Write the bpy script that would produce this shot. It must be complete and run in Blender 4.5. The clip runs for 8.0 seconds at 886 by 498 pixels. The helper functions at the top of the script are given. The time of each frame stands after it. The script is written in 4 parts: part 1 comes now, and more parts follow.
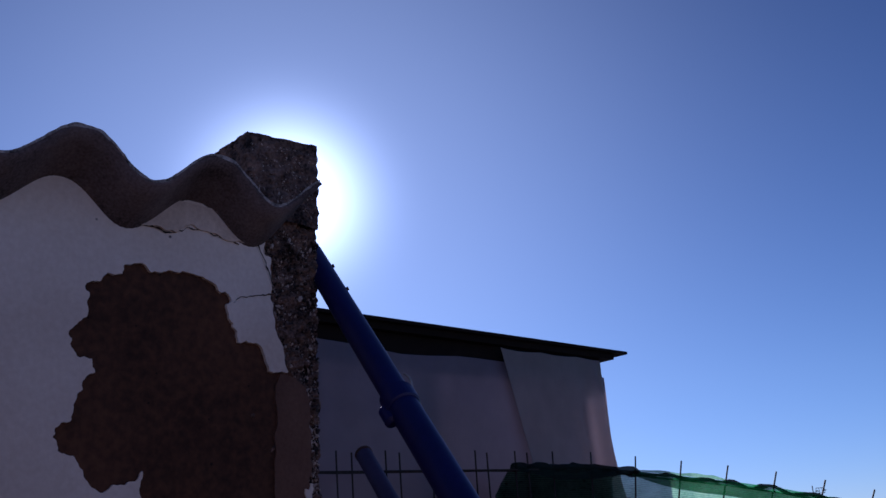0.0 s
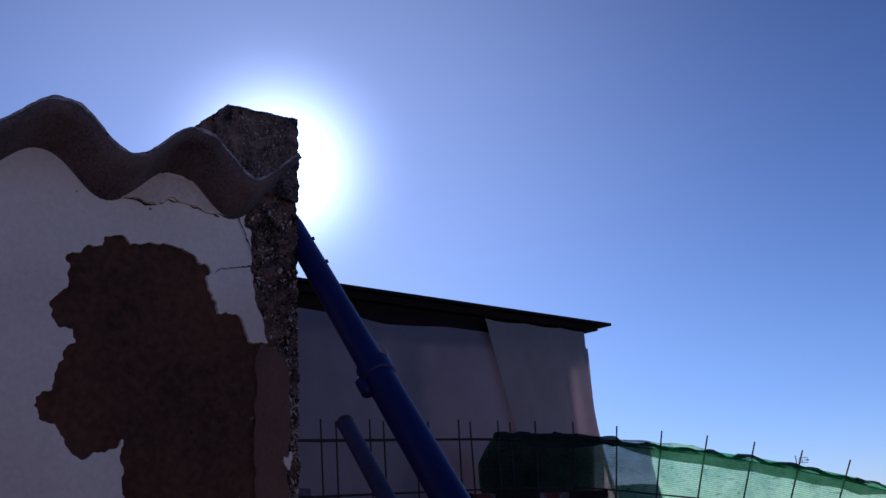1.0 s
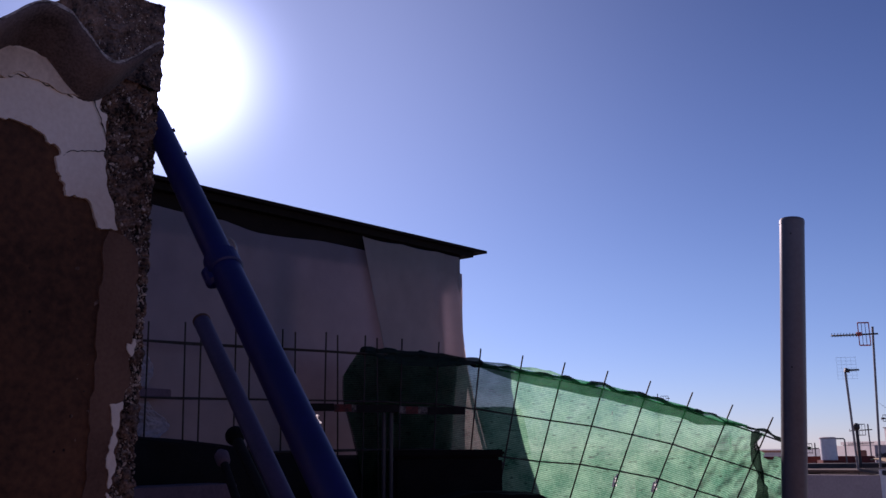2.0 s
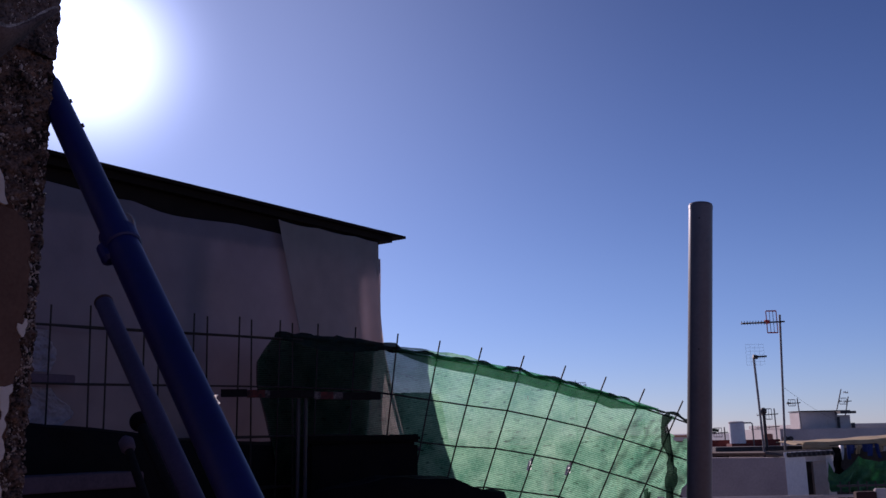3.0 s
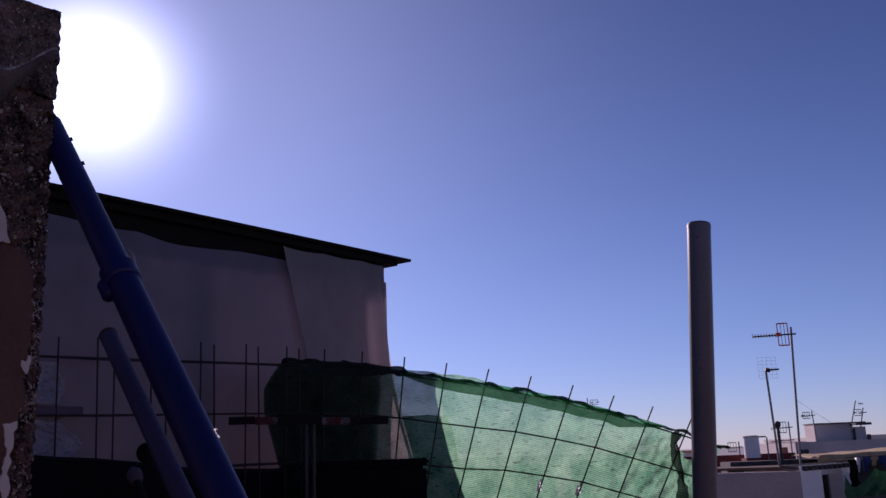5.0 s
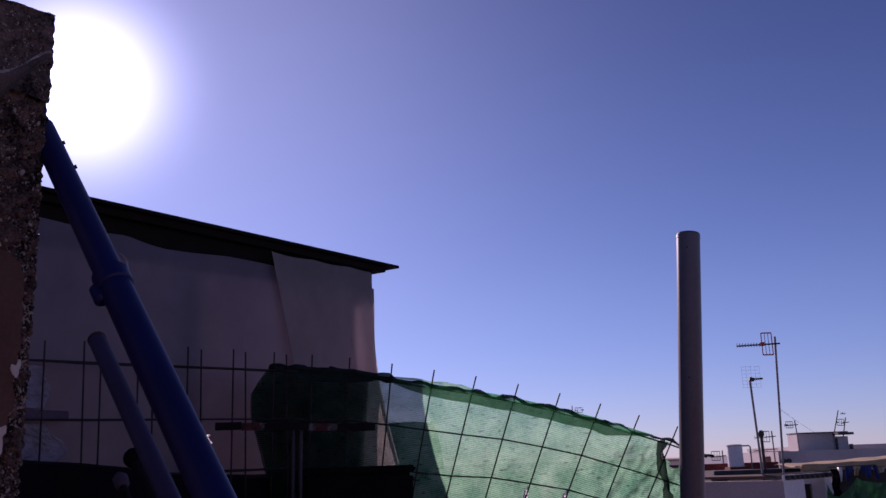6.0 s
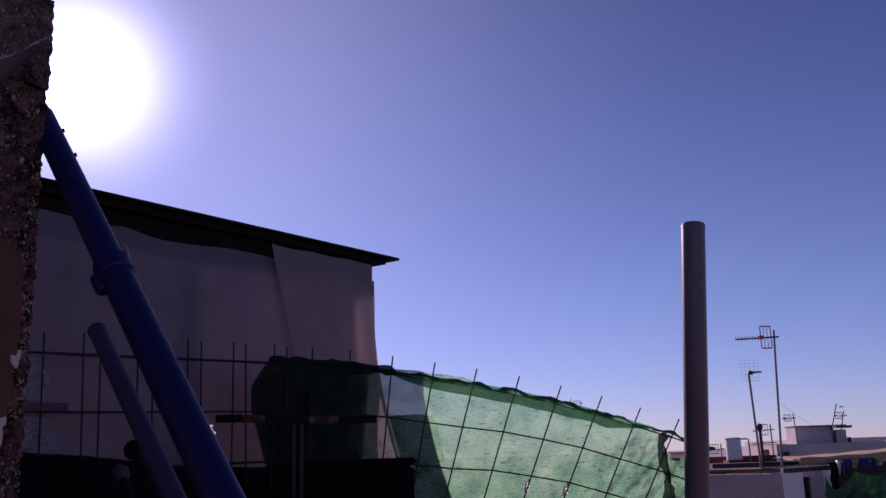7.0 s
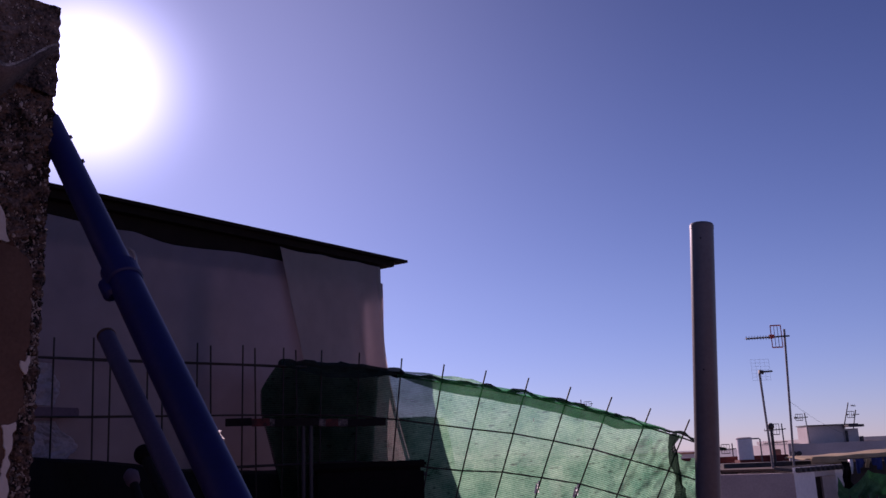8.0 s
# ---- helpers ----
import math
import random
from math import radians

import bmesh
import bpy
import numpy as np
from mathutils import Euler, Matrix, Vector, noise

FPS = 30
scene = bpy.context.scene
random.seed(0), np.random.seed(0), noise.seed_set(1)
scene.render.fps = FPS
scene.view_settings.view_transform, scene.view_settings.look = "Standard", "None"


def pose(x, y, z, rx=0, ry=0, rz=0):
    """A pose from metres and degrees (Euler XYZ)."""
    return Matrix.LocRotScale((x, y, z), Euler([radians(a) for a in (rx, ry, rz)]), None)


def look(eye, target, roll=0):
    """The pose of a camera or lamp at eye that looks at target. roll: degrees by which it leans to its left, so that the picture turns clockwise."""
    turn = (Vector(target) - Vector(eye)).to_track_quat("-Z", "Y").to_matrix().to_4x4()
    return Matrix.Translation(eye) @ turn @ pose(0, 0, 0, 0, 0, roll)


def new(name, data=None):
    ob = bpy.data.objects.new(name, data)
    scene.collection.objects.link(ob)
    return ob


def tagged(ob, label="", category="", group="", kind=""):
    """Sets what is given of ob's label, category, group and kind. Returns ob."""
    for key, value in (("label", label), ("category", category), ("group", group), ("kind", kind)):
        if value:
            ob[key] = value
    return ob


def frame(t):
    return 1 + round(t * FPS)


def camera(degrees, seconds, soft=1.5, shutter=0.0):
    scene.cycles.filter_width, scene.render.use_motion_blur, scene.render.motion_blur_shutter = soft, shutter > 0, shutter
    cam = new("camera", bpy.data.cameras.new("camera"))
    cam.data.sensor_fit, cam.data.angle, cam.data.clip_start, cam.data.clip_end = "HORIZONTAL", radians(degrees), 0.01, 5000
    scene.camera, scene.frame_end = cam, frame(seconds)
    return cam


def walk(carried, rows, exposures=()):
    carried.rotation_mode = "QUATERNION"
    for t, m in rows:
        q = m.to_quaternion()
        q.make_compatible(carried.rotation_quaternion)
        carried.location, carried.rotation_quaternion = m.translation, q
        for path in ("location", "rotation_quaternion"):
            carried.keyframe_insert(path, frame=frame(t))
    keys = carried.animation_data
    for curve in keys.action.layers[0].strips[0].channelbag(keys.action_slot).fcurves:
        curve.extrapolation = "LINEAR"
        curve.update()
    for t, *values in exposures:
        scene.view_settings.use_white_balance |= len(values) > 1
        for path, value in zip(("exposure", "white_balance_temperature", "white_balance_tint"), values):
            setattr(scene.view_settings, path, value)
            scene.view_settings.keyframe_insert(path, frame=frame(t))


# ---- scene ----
cam = camera(52.4, 8.0)
PATH = [
    (0, (0.0351, 0.1803, 1.6382), (0.0328, 2.0675, 2.3005), -3.46),
    (0.2, (0.0352, 0.1768, 1.6394), (0.0562, 2.0719, 2.2784), -2.39),
    (0.5, (0.0361, 0.172, 1.6403), (0.093, 2.0692, 2.2709), -2.15),
    (0.8, (0.0433, 0.1677, 1.6396), (0.0976, 2.0636, 2.274), -3.29),
    (1, (0.052, 0.1633, 1.6369), (0.0669, 2.0719, 2.2345), -3.2),
    (1.2, (0.0618, 0.1568, 1.6278), (0.0737, 2.074, 2.1971), -2.85),
    (1.5, (0.0772, 0.147, 1.6093), (0.1741, 2.084, 2.0979), -1.94),
    (1.7, (0.0875, 0.1433, 1.6037), (0.2553, 2.0818, 2.0664), -1.89),
    (2, (0.101, 0.1417, 1.602), (0.3484, 2.0783, 2.0361), -0.49),
    (2.2, (0.1078, 0.1428, 1.6011), (0.3951, 2.0748, 2.0311), -0.7),
    (3.3, (0.1225, 0.1637, 1.5922), (0.5593, 2.0742, 1.9912), -1.09),
    (3.5, (0.1238, 0.1648, 1.5918), (0.5632, 2.0752, 1.9885), -1.36),
    (4, (0.129, 0.1581, 1.598), (0.5956, 2.0528, 2.0365), -2.45),
    (4.5, (0.134, 0.1467, 1.6006), (0.5528, 2.0504, 2.0485), -2.11),
    (4.7, (0.1339, 0.1446, 1.6009), (0.5251, 2.0551, 2.0448), -2.41),
    (5.8, (0.127, 0.1406, 1.6023), (0.5538, 2.0368, 2.0739), -1.94),
    (6, (0.1241, 0.1406, 1.6023), (0.5513, 2.0389, 2.0644), -1.94),
    (6.5, (0.118, 0.1477, 1.6012), (0.5349, 2.0502, 2.056), -1.51),
    (7, (0.119, 0.1569, 1.6001), (0.5499, 2.0578, 2.0484), -1.95),
    (7.5, (0.1211, 0.1566, 1.6031), (0.5271, 2.0608, 2.0603), -2.38),
    (8, (0.1211, 0.1577, 1.6022), (0.533, 2.0619, 2.0543), -2.3),
]
walk(cam, [(t, look(eye, target, roll)) for t, eye, target, roll in PATH],
     [(0.0, 0.08, 5600, 28), (0.4, 0.20, 5650, 28), (1.0, 0.20, 5650, 28), (1.5, 0.35, 6000, 33), (2.0, 0.23, 6450, 41), (3.5, -0.02, 6150, 37), (4.5, -0.02, 6300, 44), (6.0, 0.02, 6450, 57), (8.0, 0.02, 6650, 60)])

# ---------- light ----------
SUN_AZ, SUN_EL = radians(-10.5), radians(22.75)
SUN_DIR = Vector((math.sin(SUN_AZ) * math.cos(SUN_EL), math.cos(SUN_AZ) * math.cos(SUN_EL), math.sin(SUN_EL)))
world = bpy.data.worlds.new("sky")
scene.world = world
world.use_nodes = True
wn, wl = world.node_tree.nodes, world.node_tree.links
sky = wn.new("ShaderNodeTexSky")
sky.sky_type, sky.sun_disc = "NISHITA", False
sky.sun_elevation, sky.sun_rotation = SUN_EL, SUN_AZ
sky.altitude, sky.air_density, sky.dust_density, sky.ozone_density = 1200, 1.0, 0.15, 5.0
wn["Background"].inputs[1].default_value = 0.067
# the sun's own disc and its bright aureole in the hazy air
toward = wn.new("ShaderNodeTexCoord")
near = wn.new("ShaderNodeVectorMath")
near.operation = "DOT_PRODUCT"
near.inputs[1].default_value = SUN_DIR
wl.new(toward.outputs["Generated"], near.inputs[0])
core = wn.new("ShaderNodeMath")
core.operation = "POWER"
core.inputs[1].default_value = 430.0
wl.new(near.outputs["Value"], core.inputs[0])
core_gain = wn.new("ShaderNodeMath")
core_gain.operation = "MULTIPLY"
core_gain.inputs[1].default_value = 28.0
wl.new(core.outputs[0], core_gain.inputs[0])
halo = wn.new("ShaderNodeMath")
halo.operation = "POWER"
halo.inputs[1].default_value = 14.0
wl.new(near.outputs["Value"], halo.inputs[0])
halo_gain = wn.new("ShaderNodeMath")
halo_gain.operation = "MULTIPLY_ADD"
halo_gain.inputs[1].default_value = 3.3
wl.new(halo.outputs[0], halo_gain.inputs[0])
haze = wn.new("ShaderNodeMath")
haze.operation = "MAXIMUM"
haze.inputs[1].default_value = 0.0
wl.new(near.outputs["Value"], haze.inputs[0])
wide = wn.new("ShaderNodeMath")
wide.operation = "POWER"
wide.inputs[1].default_value = 5.0
wl.new(haze.outputs[0], wide.inputs[0])
wide_gain = wn.new("ShaderNodeMath")
wide_gain.operation = "MULTIPLY_ADD"
wide_gain.inputs[1].default_value = 0.45
wl.new(wide.outputs[0], wide_gain.inputs[0])
wl.new(core_gain.outputs[0], wide_gain.inputs[2])
wl.new(wide_gain.outputs[0], halo_gain.inputs[2])
glow = wn.new("ShaderNodeVectorMath")
glow.operation = "SCALE"
glow.inputs[0].default_value = (0.76, 0.95, 1.18)
wl.new(halo_gain.outputs[0], glow.inputs["Scale"])
whole = wn.new("ShaderNodeVectorMath")
# thicker, paler air near the horizon, deeper blue overhead
height = wn.new("ShaderNodeSeparateXYZ")
wl.new(toward.outputs["Generated"], height.inputs[0])
depth = wn.new("ShaderNodeValToRGB")
depth.color_ramp.elements[0].position, depth.color_ramp.elements[1].position = 0.0, 0.65
depth.color_ramp.elements[0].color, depth.color_ramp.elements[1].color = (0.90, 0.98, 1.15, 1), (0.38, 0.46, 0.60, 1)
middle = depth.color_ramp.elements.new(0.17)
middle.color = (0.90, 0.94, 1.01, 1)
wl.new(height.outputs["Z"], depth.inputs[0])
deep = wn.new("ShaderNodeVectorMath")
deep.operation = "MULTIPLY"
wl.new(sky.outputs[0], deep.inputs[0])
wl.new(depth.outputs[0], deep.inputs[1])
wl.new(deep.outputs[0], whole.inputs[0])
wl.new(glow.outputs[0], whole.inputs[1])
wl.new(whole.outputs[0], wn["Background"].inputs[0])
sun_data = bpy.data.lights.new("sun", "SUN")
sun_data.energy, sun_data.angle, sun_data.color = 4.0, radians(0.5), (1.0, 0.93, 0.82)
sun = new("sun", sun_data)
sun.matrix_world = look(SUN_DIR * 40, (0, 0, 0))
scene.view_settings.exposure = 0.0


# ---------- materials ----------
def mat(name, dark, light, rough=0.8, coarse=6.0, fine=90.0, bump=0.3, depth=0.002, metal=0.0, island=False, coat=0.0, gloss=0.5, specks=0.0, speck_size=0.1, span=(0.3, 0.7), streaks=False):
    """Two scales of noise between two colours, with bump; island varies it from piece to piece."""
    m = bpy.data.materials.new(name)
    m.use_nodes = True
    n, l = m.node_tree.nodes, m.node_tree.links
    p = n["Principled BSDF"]
    at = n.new("ShaderNodeTexCoord")
    big, small = n.new("ShaderNodeTexNoise"), n.new("ShaderNodeTexNoise")
    big.inputs["Scale"].default_value, small.inputs["Scale"].default_value = coarse, fine
    big.inputs["Detail"].default_value, small.inputs["Detail"].default_value = 6, 4
    for t in (big, small):
        l.new(at.outputs["Object"], t.inputs["Vector"])
    both = n.new("ShaderNodeMath")
    both.operation = "MULTIPLY_ADD"
    both.inputs[1].default_value = 0.6
    half = n.new("ShaderNodeMath")
    half.operation = "MULTIPLY"
    half.inputs[1].default_value = 0.4
    l.new(small.outputs[0], half.inputs[0])
    l.new(big.outputs[0], both.inputs[0])
    l.new(half.outputs[0], both.inputs[2])
    value = both.outputs[0]
    if island:
        geo = n.new("ShaderNodeNewGeometry")
        mixed = n.new("ShaderNodeMath")
        mixed.operation = "MULTIPLY_ADD"
        mixed.inputs[1].default_value, mixed.inputs[2].default_value = 0.9, -0.45
        l.new(geo.outputs["Random Per Island"], mixed.inputs[0])
        added = n.new("ShaderNodeMath")
        l.new(mixed.outputs[0], added.inputs[0])
        l.new(value, added.inputs[1])
        value = added.outputs[0]
    ramp = n.new("ShaderNodeValToRGB")
    ramp.color_ramp.elements[0].position, ramp.color_ramp.elements[1].position = span
    ramp.color_ramp.elements[0].color, ramp.color_ramp.elements[1].color = (*dark, 1), (*light, 1)
    l.new(value, ramp.inputs[0])
    shade = ramp.outputs[0]
    if specks:
        cells = n.new("ShaderNodeTexVoronoi")
        cells.inputs["Scale"].default_value = specks
        l.new(at.outputs["Object"], cells.inputs["Vector"])
        dot = n.new("ShaderNodeMapRange")
        dot.inputs[1].default_value, dot.inputs[2].default_value = speck_size, speck_size * 1.6
        dot.inputs[3].default_value, dot.inputs[4].default_value = 0.15, 1.0
        l.new(cells.outputs["Distance"], dot.inputs[0])
        dim = n.new("ShaderNodeVectorMath")
        dim.operation = "SCALE"
        l.new(shade, dim.inputs[0])
        l.new(dot.outputs[0], dim.inputs["Scale"])
        shade = dim.outputs[0]
    if streaks:
        long = n.new("ShaderNodeMapping")
        long.inputs["Scale"].default_value = (34, 34, 120)
        l.new(at.outputs["Object"], long.inputs["Vector"])
        dirt = n.new("ShaderNodeTexNoise")
        dirt.inputs["Scale"].default_value, dirt.inputs["Detail"].default_value = 1.0, 5
        l.new(long.outputs[0], dirt.inputs["Vector"])
        keep = n.new("ShaderNodeMapRange")
        keep.inputs[1].default_value, keep.inputs[2].default_value = 0.58, 0.74
        keep.inputs[3].default_value, keep.inputs[4].default_value = 1.05, 0.3
        l.new(dirt.outputs[0], keep.inputs[0])
        dim = n.new("ShaderNodeVectorMath")
        dim.operation = "SCALE"
        l.new(shade, dim.inputs[0])
        l.new(keep.outputs[0], dim.inputs["Scale"])
        shade = dim.outputs[0]
    l.new(shade, p.inputs["Base Color"])
    p.inputs["Roughness"].default_value, p.inputs["Metallic"].default_value = rough, metal
    p.inputs["Coat Weight"].default_value = coat
    p.inputs["Specular IOR Level"].default_value = gloss
    b = n.new("ShaderNodeBump")
    b.inputs["Strength"].default_value, b.inputs["Distance"].default_value = bump, depth
    l.new(both.outputs[0], b.inputs["Height"])
    l.new(b.outputs[0], p.inputs["Normal"])
    return m


def see_through(m, share, lines=0.0, holes=0.0, passing=1.0):
    """Lets light through m: translucent by share; lines: a weave of that many threads per metre with small gaps."""
    n, l = m.node_tree.nodes, m.node_tree.links
    p, out = n["Principled BSDF"], n["Material Output"]
    colour = p.inputs["Base Color"].links[0].from_socket
    tr = n.new("ShaderNodeBsdfTranslucent")
    more = n.new("ShaderNodeVectorMath")
    more.operation = "SCALE"
    more.inputs["Scale"].default_value = passing
    l.new(colour, more.inputs[0])
    l.new(more.outputs[0], tr.inputs[0])
    mix = n.new("ShaderNodeMixShader")
    mix.inputs[0].default_value = share
    l.new(p.outputs[0], mix.inputs[1])
    l.new(tr.outputs[0], mix.inputs[2])
    result = mix.outputs[0]
    if lines:
        uv = n.new("ShaderNodeUVMap")
        total = None
        for turn, amount in ((0, 1.0), (1, 0.12)):
            wave = n.new("ShaderNodeTexWave")
            wave.bands_direction = "Y" if turn == 0 else "X"
            wave.inputs["Scale"].default_value = lines / 20 * 6.2832 / 2 * (1 if turn == 0 else 0.7)
            wave.inputs["Distortion"].default_value = 1.2
            wave.inputs["Detail Scale"].default_value = 1.5
            l.new(uv.outputs[0], wave.inputs["Vector"])
            k = n.new("ShaderNodeMath")
            k.operation = "MULTIPLY"
            k.inputs[1].default_value = amount
            l.new(wave.outputs["Fac"], k.inputs[0])
            if total is None:
                total = k.outputs[0]
                thread = n.new("ShaderNodeMapRange")
                thread.inputs[3].default_value, thread.inputs[4].default_value = passing * 0.72, passing * 1.2
                l.new(wave.outputs["Fac"], thread.inputs[0])
                l.new(thread.outputs[0], more.inputs["Scale"])
            else:
                s = n.new("ShaderNodeMath")
                l.new(total, s.inputs[0])
                l.new(k.outputs[0], s.inputs[1])
                total = s.outputs[0]
        worn = n.new("ShaderNodeTexNoise")
        worn.inputs["Scale"].default_value, worn.inputs["Detail"].default_value = 22, 12
        l.new(uv.outputs[0], worn.inputs["Vector"])
        w2 = n.new("ShaderNodeMath")
        w2.operation = "MULTIPLY_ADD"
        w2.inputs[1].default_value = 1.0
        l.new(worn.outputs[0], w2.inputs[0])
        l.new(total, w2.inputs[2])
        rng = n.new("ShaderNodeMapRange")
        rng.inputs[1].default_value, rng.inputs[2].default_value = 0.5, 1.7
        rng.inputs[3].default_value, rng.inputs[4].default_value = holes, min(1.0, holes + 0.55)
        l.new(w2.outputs[0], rng.inputs[0])
        clear = n.new("ShaderNodeBsdfTransparent")
        cut = n.new("ShaderNodeMixShader")
        l.new(rng.outputs[0], cut.inputs[0])
        l.new(clear.outputs[0], cut.inputs[1])
        l.new(result, cut.inputs[2])
        result = cut.outputs[0]
    l.new(result, out.inputs[0])
    return m


GLINT_FILM = see_through(mat("crumpled clear film", (0.42, 0.40, 0.46), (0.70, 0.68, 0.74), 0.35, 24, 160, 0.5, 0.004), 0.5)
PLASTER = mat("white plaster", (0.68, 0.585, 0.49), (0.88, 0.80, 0.71), 0.9, 7, 160, 0.25, 0.002, specks=17, speck_size=0.03)
RENDER = mat("brown mortar", (0.010, 0.004, 0.003), (0.165, 0.070, 0.035), 0.95, 4, 110, 0.5, 0.003, specks=34, speck_size=0.05)
CONCRETE = mat("rough concrete", (0.010, 0.005, 0.004), (0.34, 0.22, 0.17), 0.95, 48, 260, 1.0, 0.006, span=(0.40, 0.66))
HEAD = mat("old concrete block", (0.012, 0.006, 0.005), (0.28, 0.185, 0.15), 0.95, 34, 240, 1.0, 0.005, span=(0.38, 0.64))
PEBBLE = mat("pebble", (0.016, 0.010, 0.008), (0.58, 0.48, 0.41), 0.8, 40, 300, 0.3, 0.001, island=True)
DIRTY = mat("dirty mortar fillet", (0.52, 0.42, 0.34), (0.82, 0.71, 0.60), 0.95, 22, 200, 0.6, 0.004)
FIBRE = mat("fibre cement", (0.035, 0.024, 0.024), (0.22, 0.165, 0.16), 0.95, 11, 300, 0.4, 0.002, span=(0.34, 0.66))
MORTAR = mat("smoothed mortar", (0.10, 0.05, 0.035), (0.20, 0.11, 0.075), 0.95, 10, 200, 0.3, 0.002)
RIM_LIGHT = mat("rim lit cut edge", (0.05, 0.042, 0.04), (0.55, 0.50, 0.46), 0.9, 70, 320, 0.5, 0.001, span=(0.36, 0.64))
GAP = mat("dark crack", (0.012, 0.008, 0.006), (0.03, 0.02, 0.015), 0.95, 60, 300, 0.2, 0.001)
BLUE = mat("blue paint", (0.006, 0.007, 0.070), (0.011, 0.012, 0.120), 0.45, 12, 160, 0.15, 0.001)
BLUE_DULL = mat("faded blue paint", (0.034, 0.024, 0.062), (0.066, 0.045, 0.105), 0.6, 14, 160, 0.2, 0.001)
RUST = mat("rusty steel", (0.05, 0.025, 0.018), (0.14, 0.07, 0.045), 0.8, 40, 300, 0.4, 0.001, metal=0.3)
WIRE = mat("dark steel wire", (0.02, 0.017, 0.016), (0.06, 0.045, 0.04), 0.7, 30, 300, 0.3, 0.0006, metal=0.4)
GALV = mat("grey painted steel", (0.115, 0.108, 0.118), (0.175, 0.166, 0.18), 0.34, 10, 150, 0.12, 0.0008)
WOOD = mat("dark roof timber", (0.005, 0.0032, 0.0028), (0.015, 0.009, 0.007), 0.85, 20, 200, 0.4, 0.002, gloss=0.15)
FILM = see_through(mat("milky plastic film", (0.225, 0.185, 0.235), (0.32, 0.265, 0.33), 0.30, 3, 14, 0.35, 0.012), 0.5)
BACKLIT_FILM = see_through(mat("backlit plastic film", (0.45, 0.40, 0.39), (0.59, 0.53, 0.51), 0.32, 4, 18, 0.35, 0.012), 0.66, passing=1.2)
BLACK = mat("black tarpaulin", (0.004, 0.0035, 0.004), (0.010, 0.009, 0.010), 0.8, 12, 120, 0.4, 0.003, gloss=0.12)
NET = see_through(mat("green shade net", (0.010, 0.050, 0.028), (0.064, 0.125, 0.080), 0.9, 14, 150, 0.3, 0.002, gloss=0.05, streaks=True), 0.88, 330, 0.76, 3.7)
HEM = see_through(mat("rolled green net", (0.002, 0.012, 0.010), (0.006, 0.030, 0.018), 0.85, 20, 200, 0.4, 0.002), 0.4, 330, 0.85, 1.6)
NET_SHADE = see_through(mat("net toned for shed shade", (0.004, 0.014, 0.016), (0.010, 0.028, 0.030), 0.9, 16, 200, 0.3, 0.002, gloss=0.05), 0.5, 330, 0.66, 1.4)
FOLD = see_through(mat("folded green net", (0.004, 0.055, 0.022), (0.014, 0.115, 0.05), 0.85, 26, 200, 0.4, 0.002), 0.8, 330, 0.76, 2.3)
TIE = see_through(mat("white plastic tie", (0.66, 0.64, 0.62), (0.88, 0.86, 0.84), 0.4, 60, 300, 0.3, 0.001), 0.75, passing=1.1)
END_FILM = see_through(mat("whitened end film", (0.62, 0.54, 0.53), (0.80, 0.72, 0.70), 0.4, 5, 30, 0.3, 0.006), 0.85)
BAND_RED = mat("grimy red paint", (0.018, 0.006, 0.005), (0.15, 0.022, 0.016), 0.75, 60, 300, 0.4, 0.001, span=(0.4, 0.62))
BAND_WHITE = mat("grimy white paint", (0.015, 0.011, 0.010), (0.26, 0.21, 0.19), 0.75, 70, 300, 0.4, 0.001, span=(0.44, 0.66))
BAND_BLACK = mat("grimy black paint", (0.006, 0.005, 0.005), (0.018, 0.015, 0.015), 0.8, 60, 300, 0.4, 0.001, gloss=0.2)
STEEL_DIM = mat("dull dark tube", (0.025, 0.022, 0.026), (0.06, 0.052, 0.06), 0.6, 20, 100, 0.1, 0.001)
PURPLE = mat("stained board", (0.075, 0.05, 0.07), (0.15, 0.10, 0.13), 0.85, 14, 120, 0.3, 0.002)
SCREEN = mat("paving", (0.07, 0.04, 0.03), (0.12, 0.07, 0.052), 0.85, 5, 90, 0.3, 0.003)
SKYBLOCK = mat("sky blocking render", (0.11, 0.075, 0.06), (0.19, 0.135, 0.11), 0.9, 3, 60, 0.3, 0.004)
WHITEWASH = mat("whitewash", (0.42, 0.37, 0.36), (0.58, 0.53, 0.51), 0.9, 2.5, 40, 0.2, 0.004)
REDWALL = mat("red brick paint", (0.11, 0.018, 0.015), (0.20, 0.035, 0.028), 0.85, 5, 60, 0.2, 0.004)
DARKWALL = mat("dark sheeting", (0.03, 0.028, 0.03), (0.09, 0.075, 0.075), 0.8, 4, 50, 0.3, 0.004)
STEEL = mat("bare steel", (0.20, 0.195, 0.20), (0.40, 0.39, 0.39), 0.35, 60, 300, 0.2, 0.0005, metal=0.6)
ALU = mat("aluminium tube", (0.12, 0.115, 0.12), (0.24, 0.23, 0.24), 0.55, 20, 100, 0.1, 0.001, metal=0.3)
IRON = mat("black iron", (0.015, 0.014, 0.016), (0.04, 0.036, 0.04), 0.6, 20, 100, 0.1, 0.001)
RED = mat("red plastic", (0.40, 0.03, 0.02), (0.60, 0.06, 0.04), 0.5, 20, 100, 0.1, 0.001)
WHITE = mat("white plastic", (0.65, 0.63, 0.64), (0.82, 0.80, 0.80), 0.5, 20, 100, 0.1, 0.001)
MAROON = mat("dark maroon brick", (0.03, 0.008, 0.008), (0.06, 0.015, 0.013), 0.85, 9, 60, 0.3, 0.004)
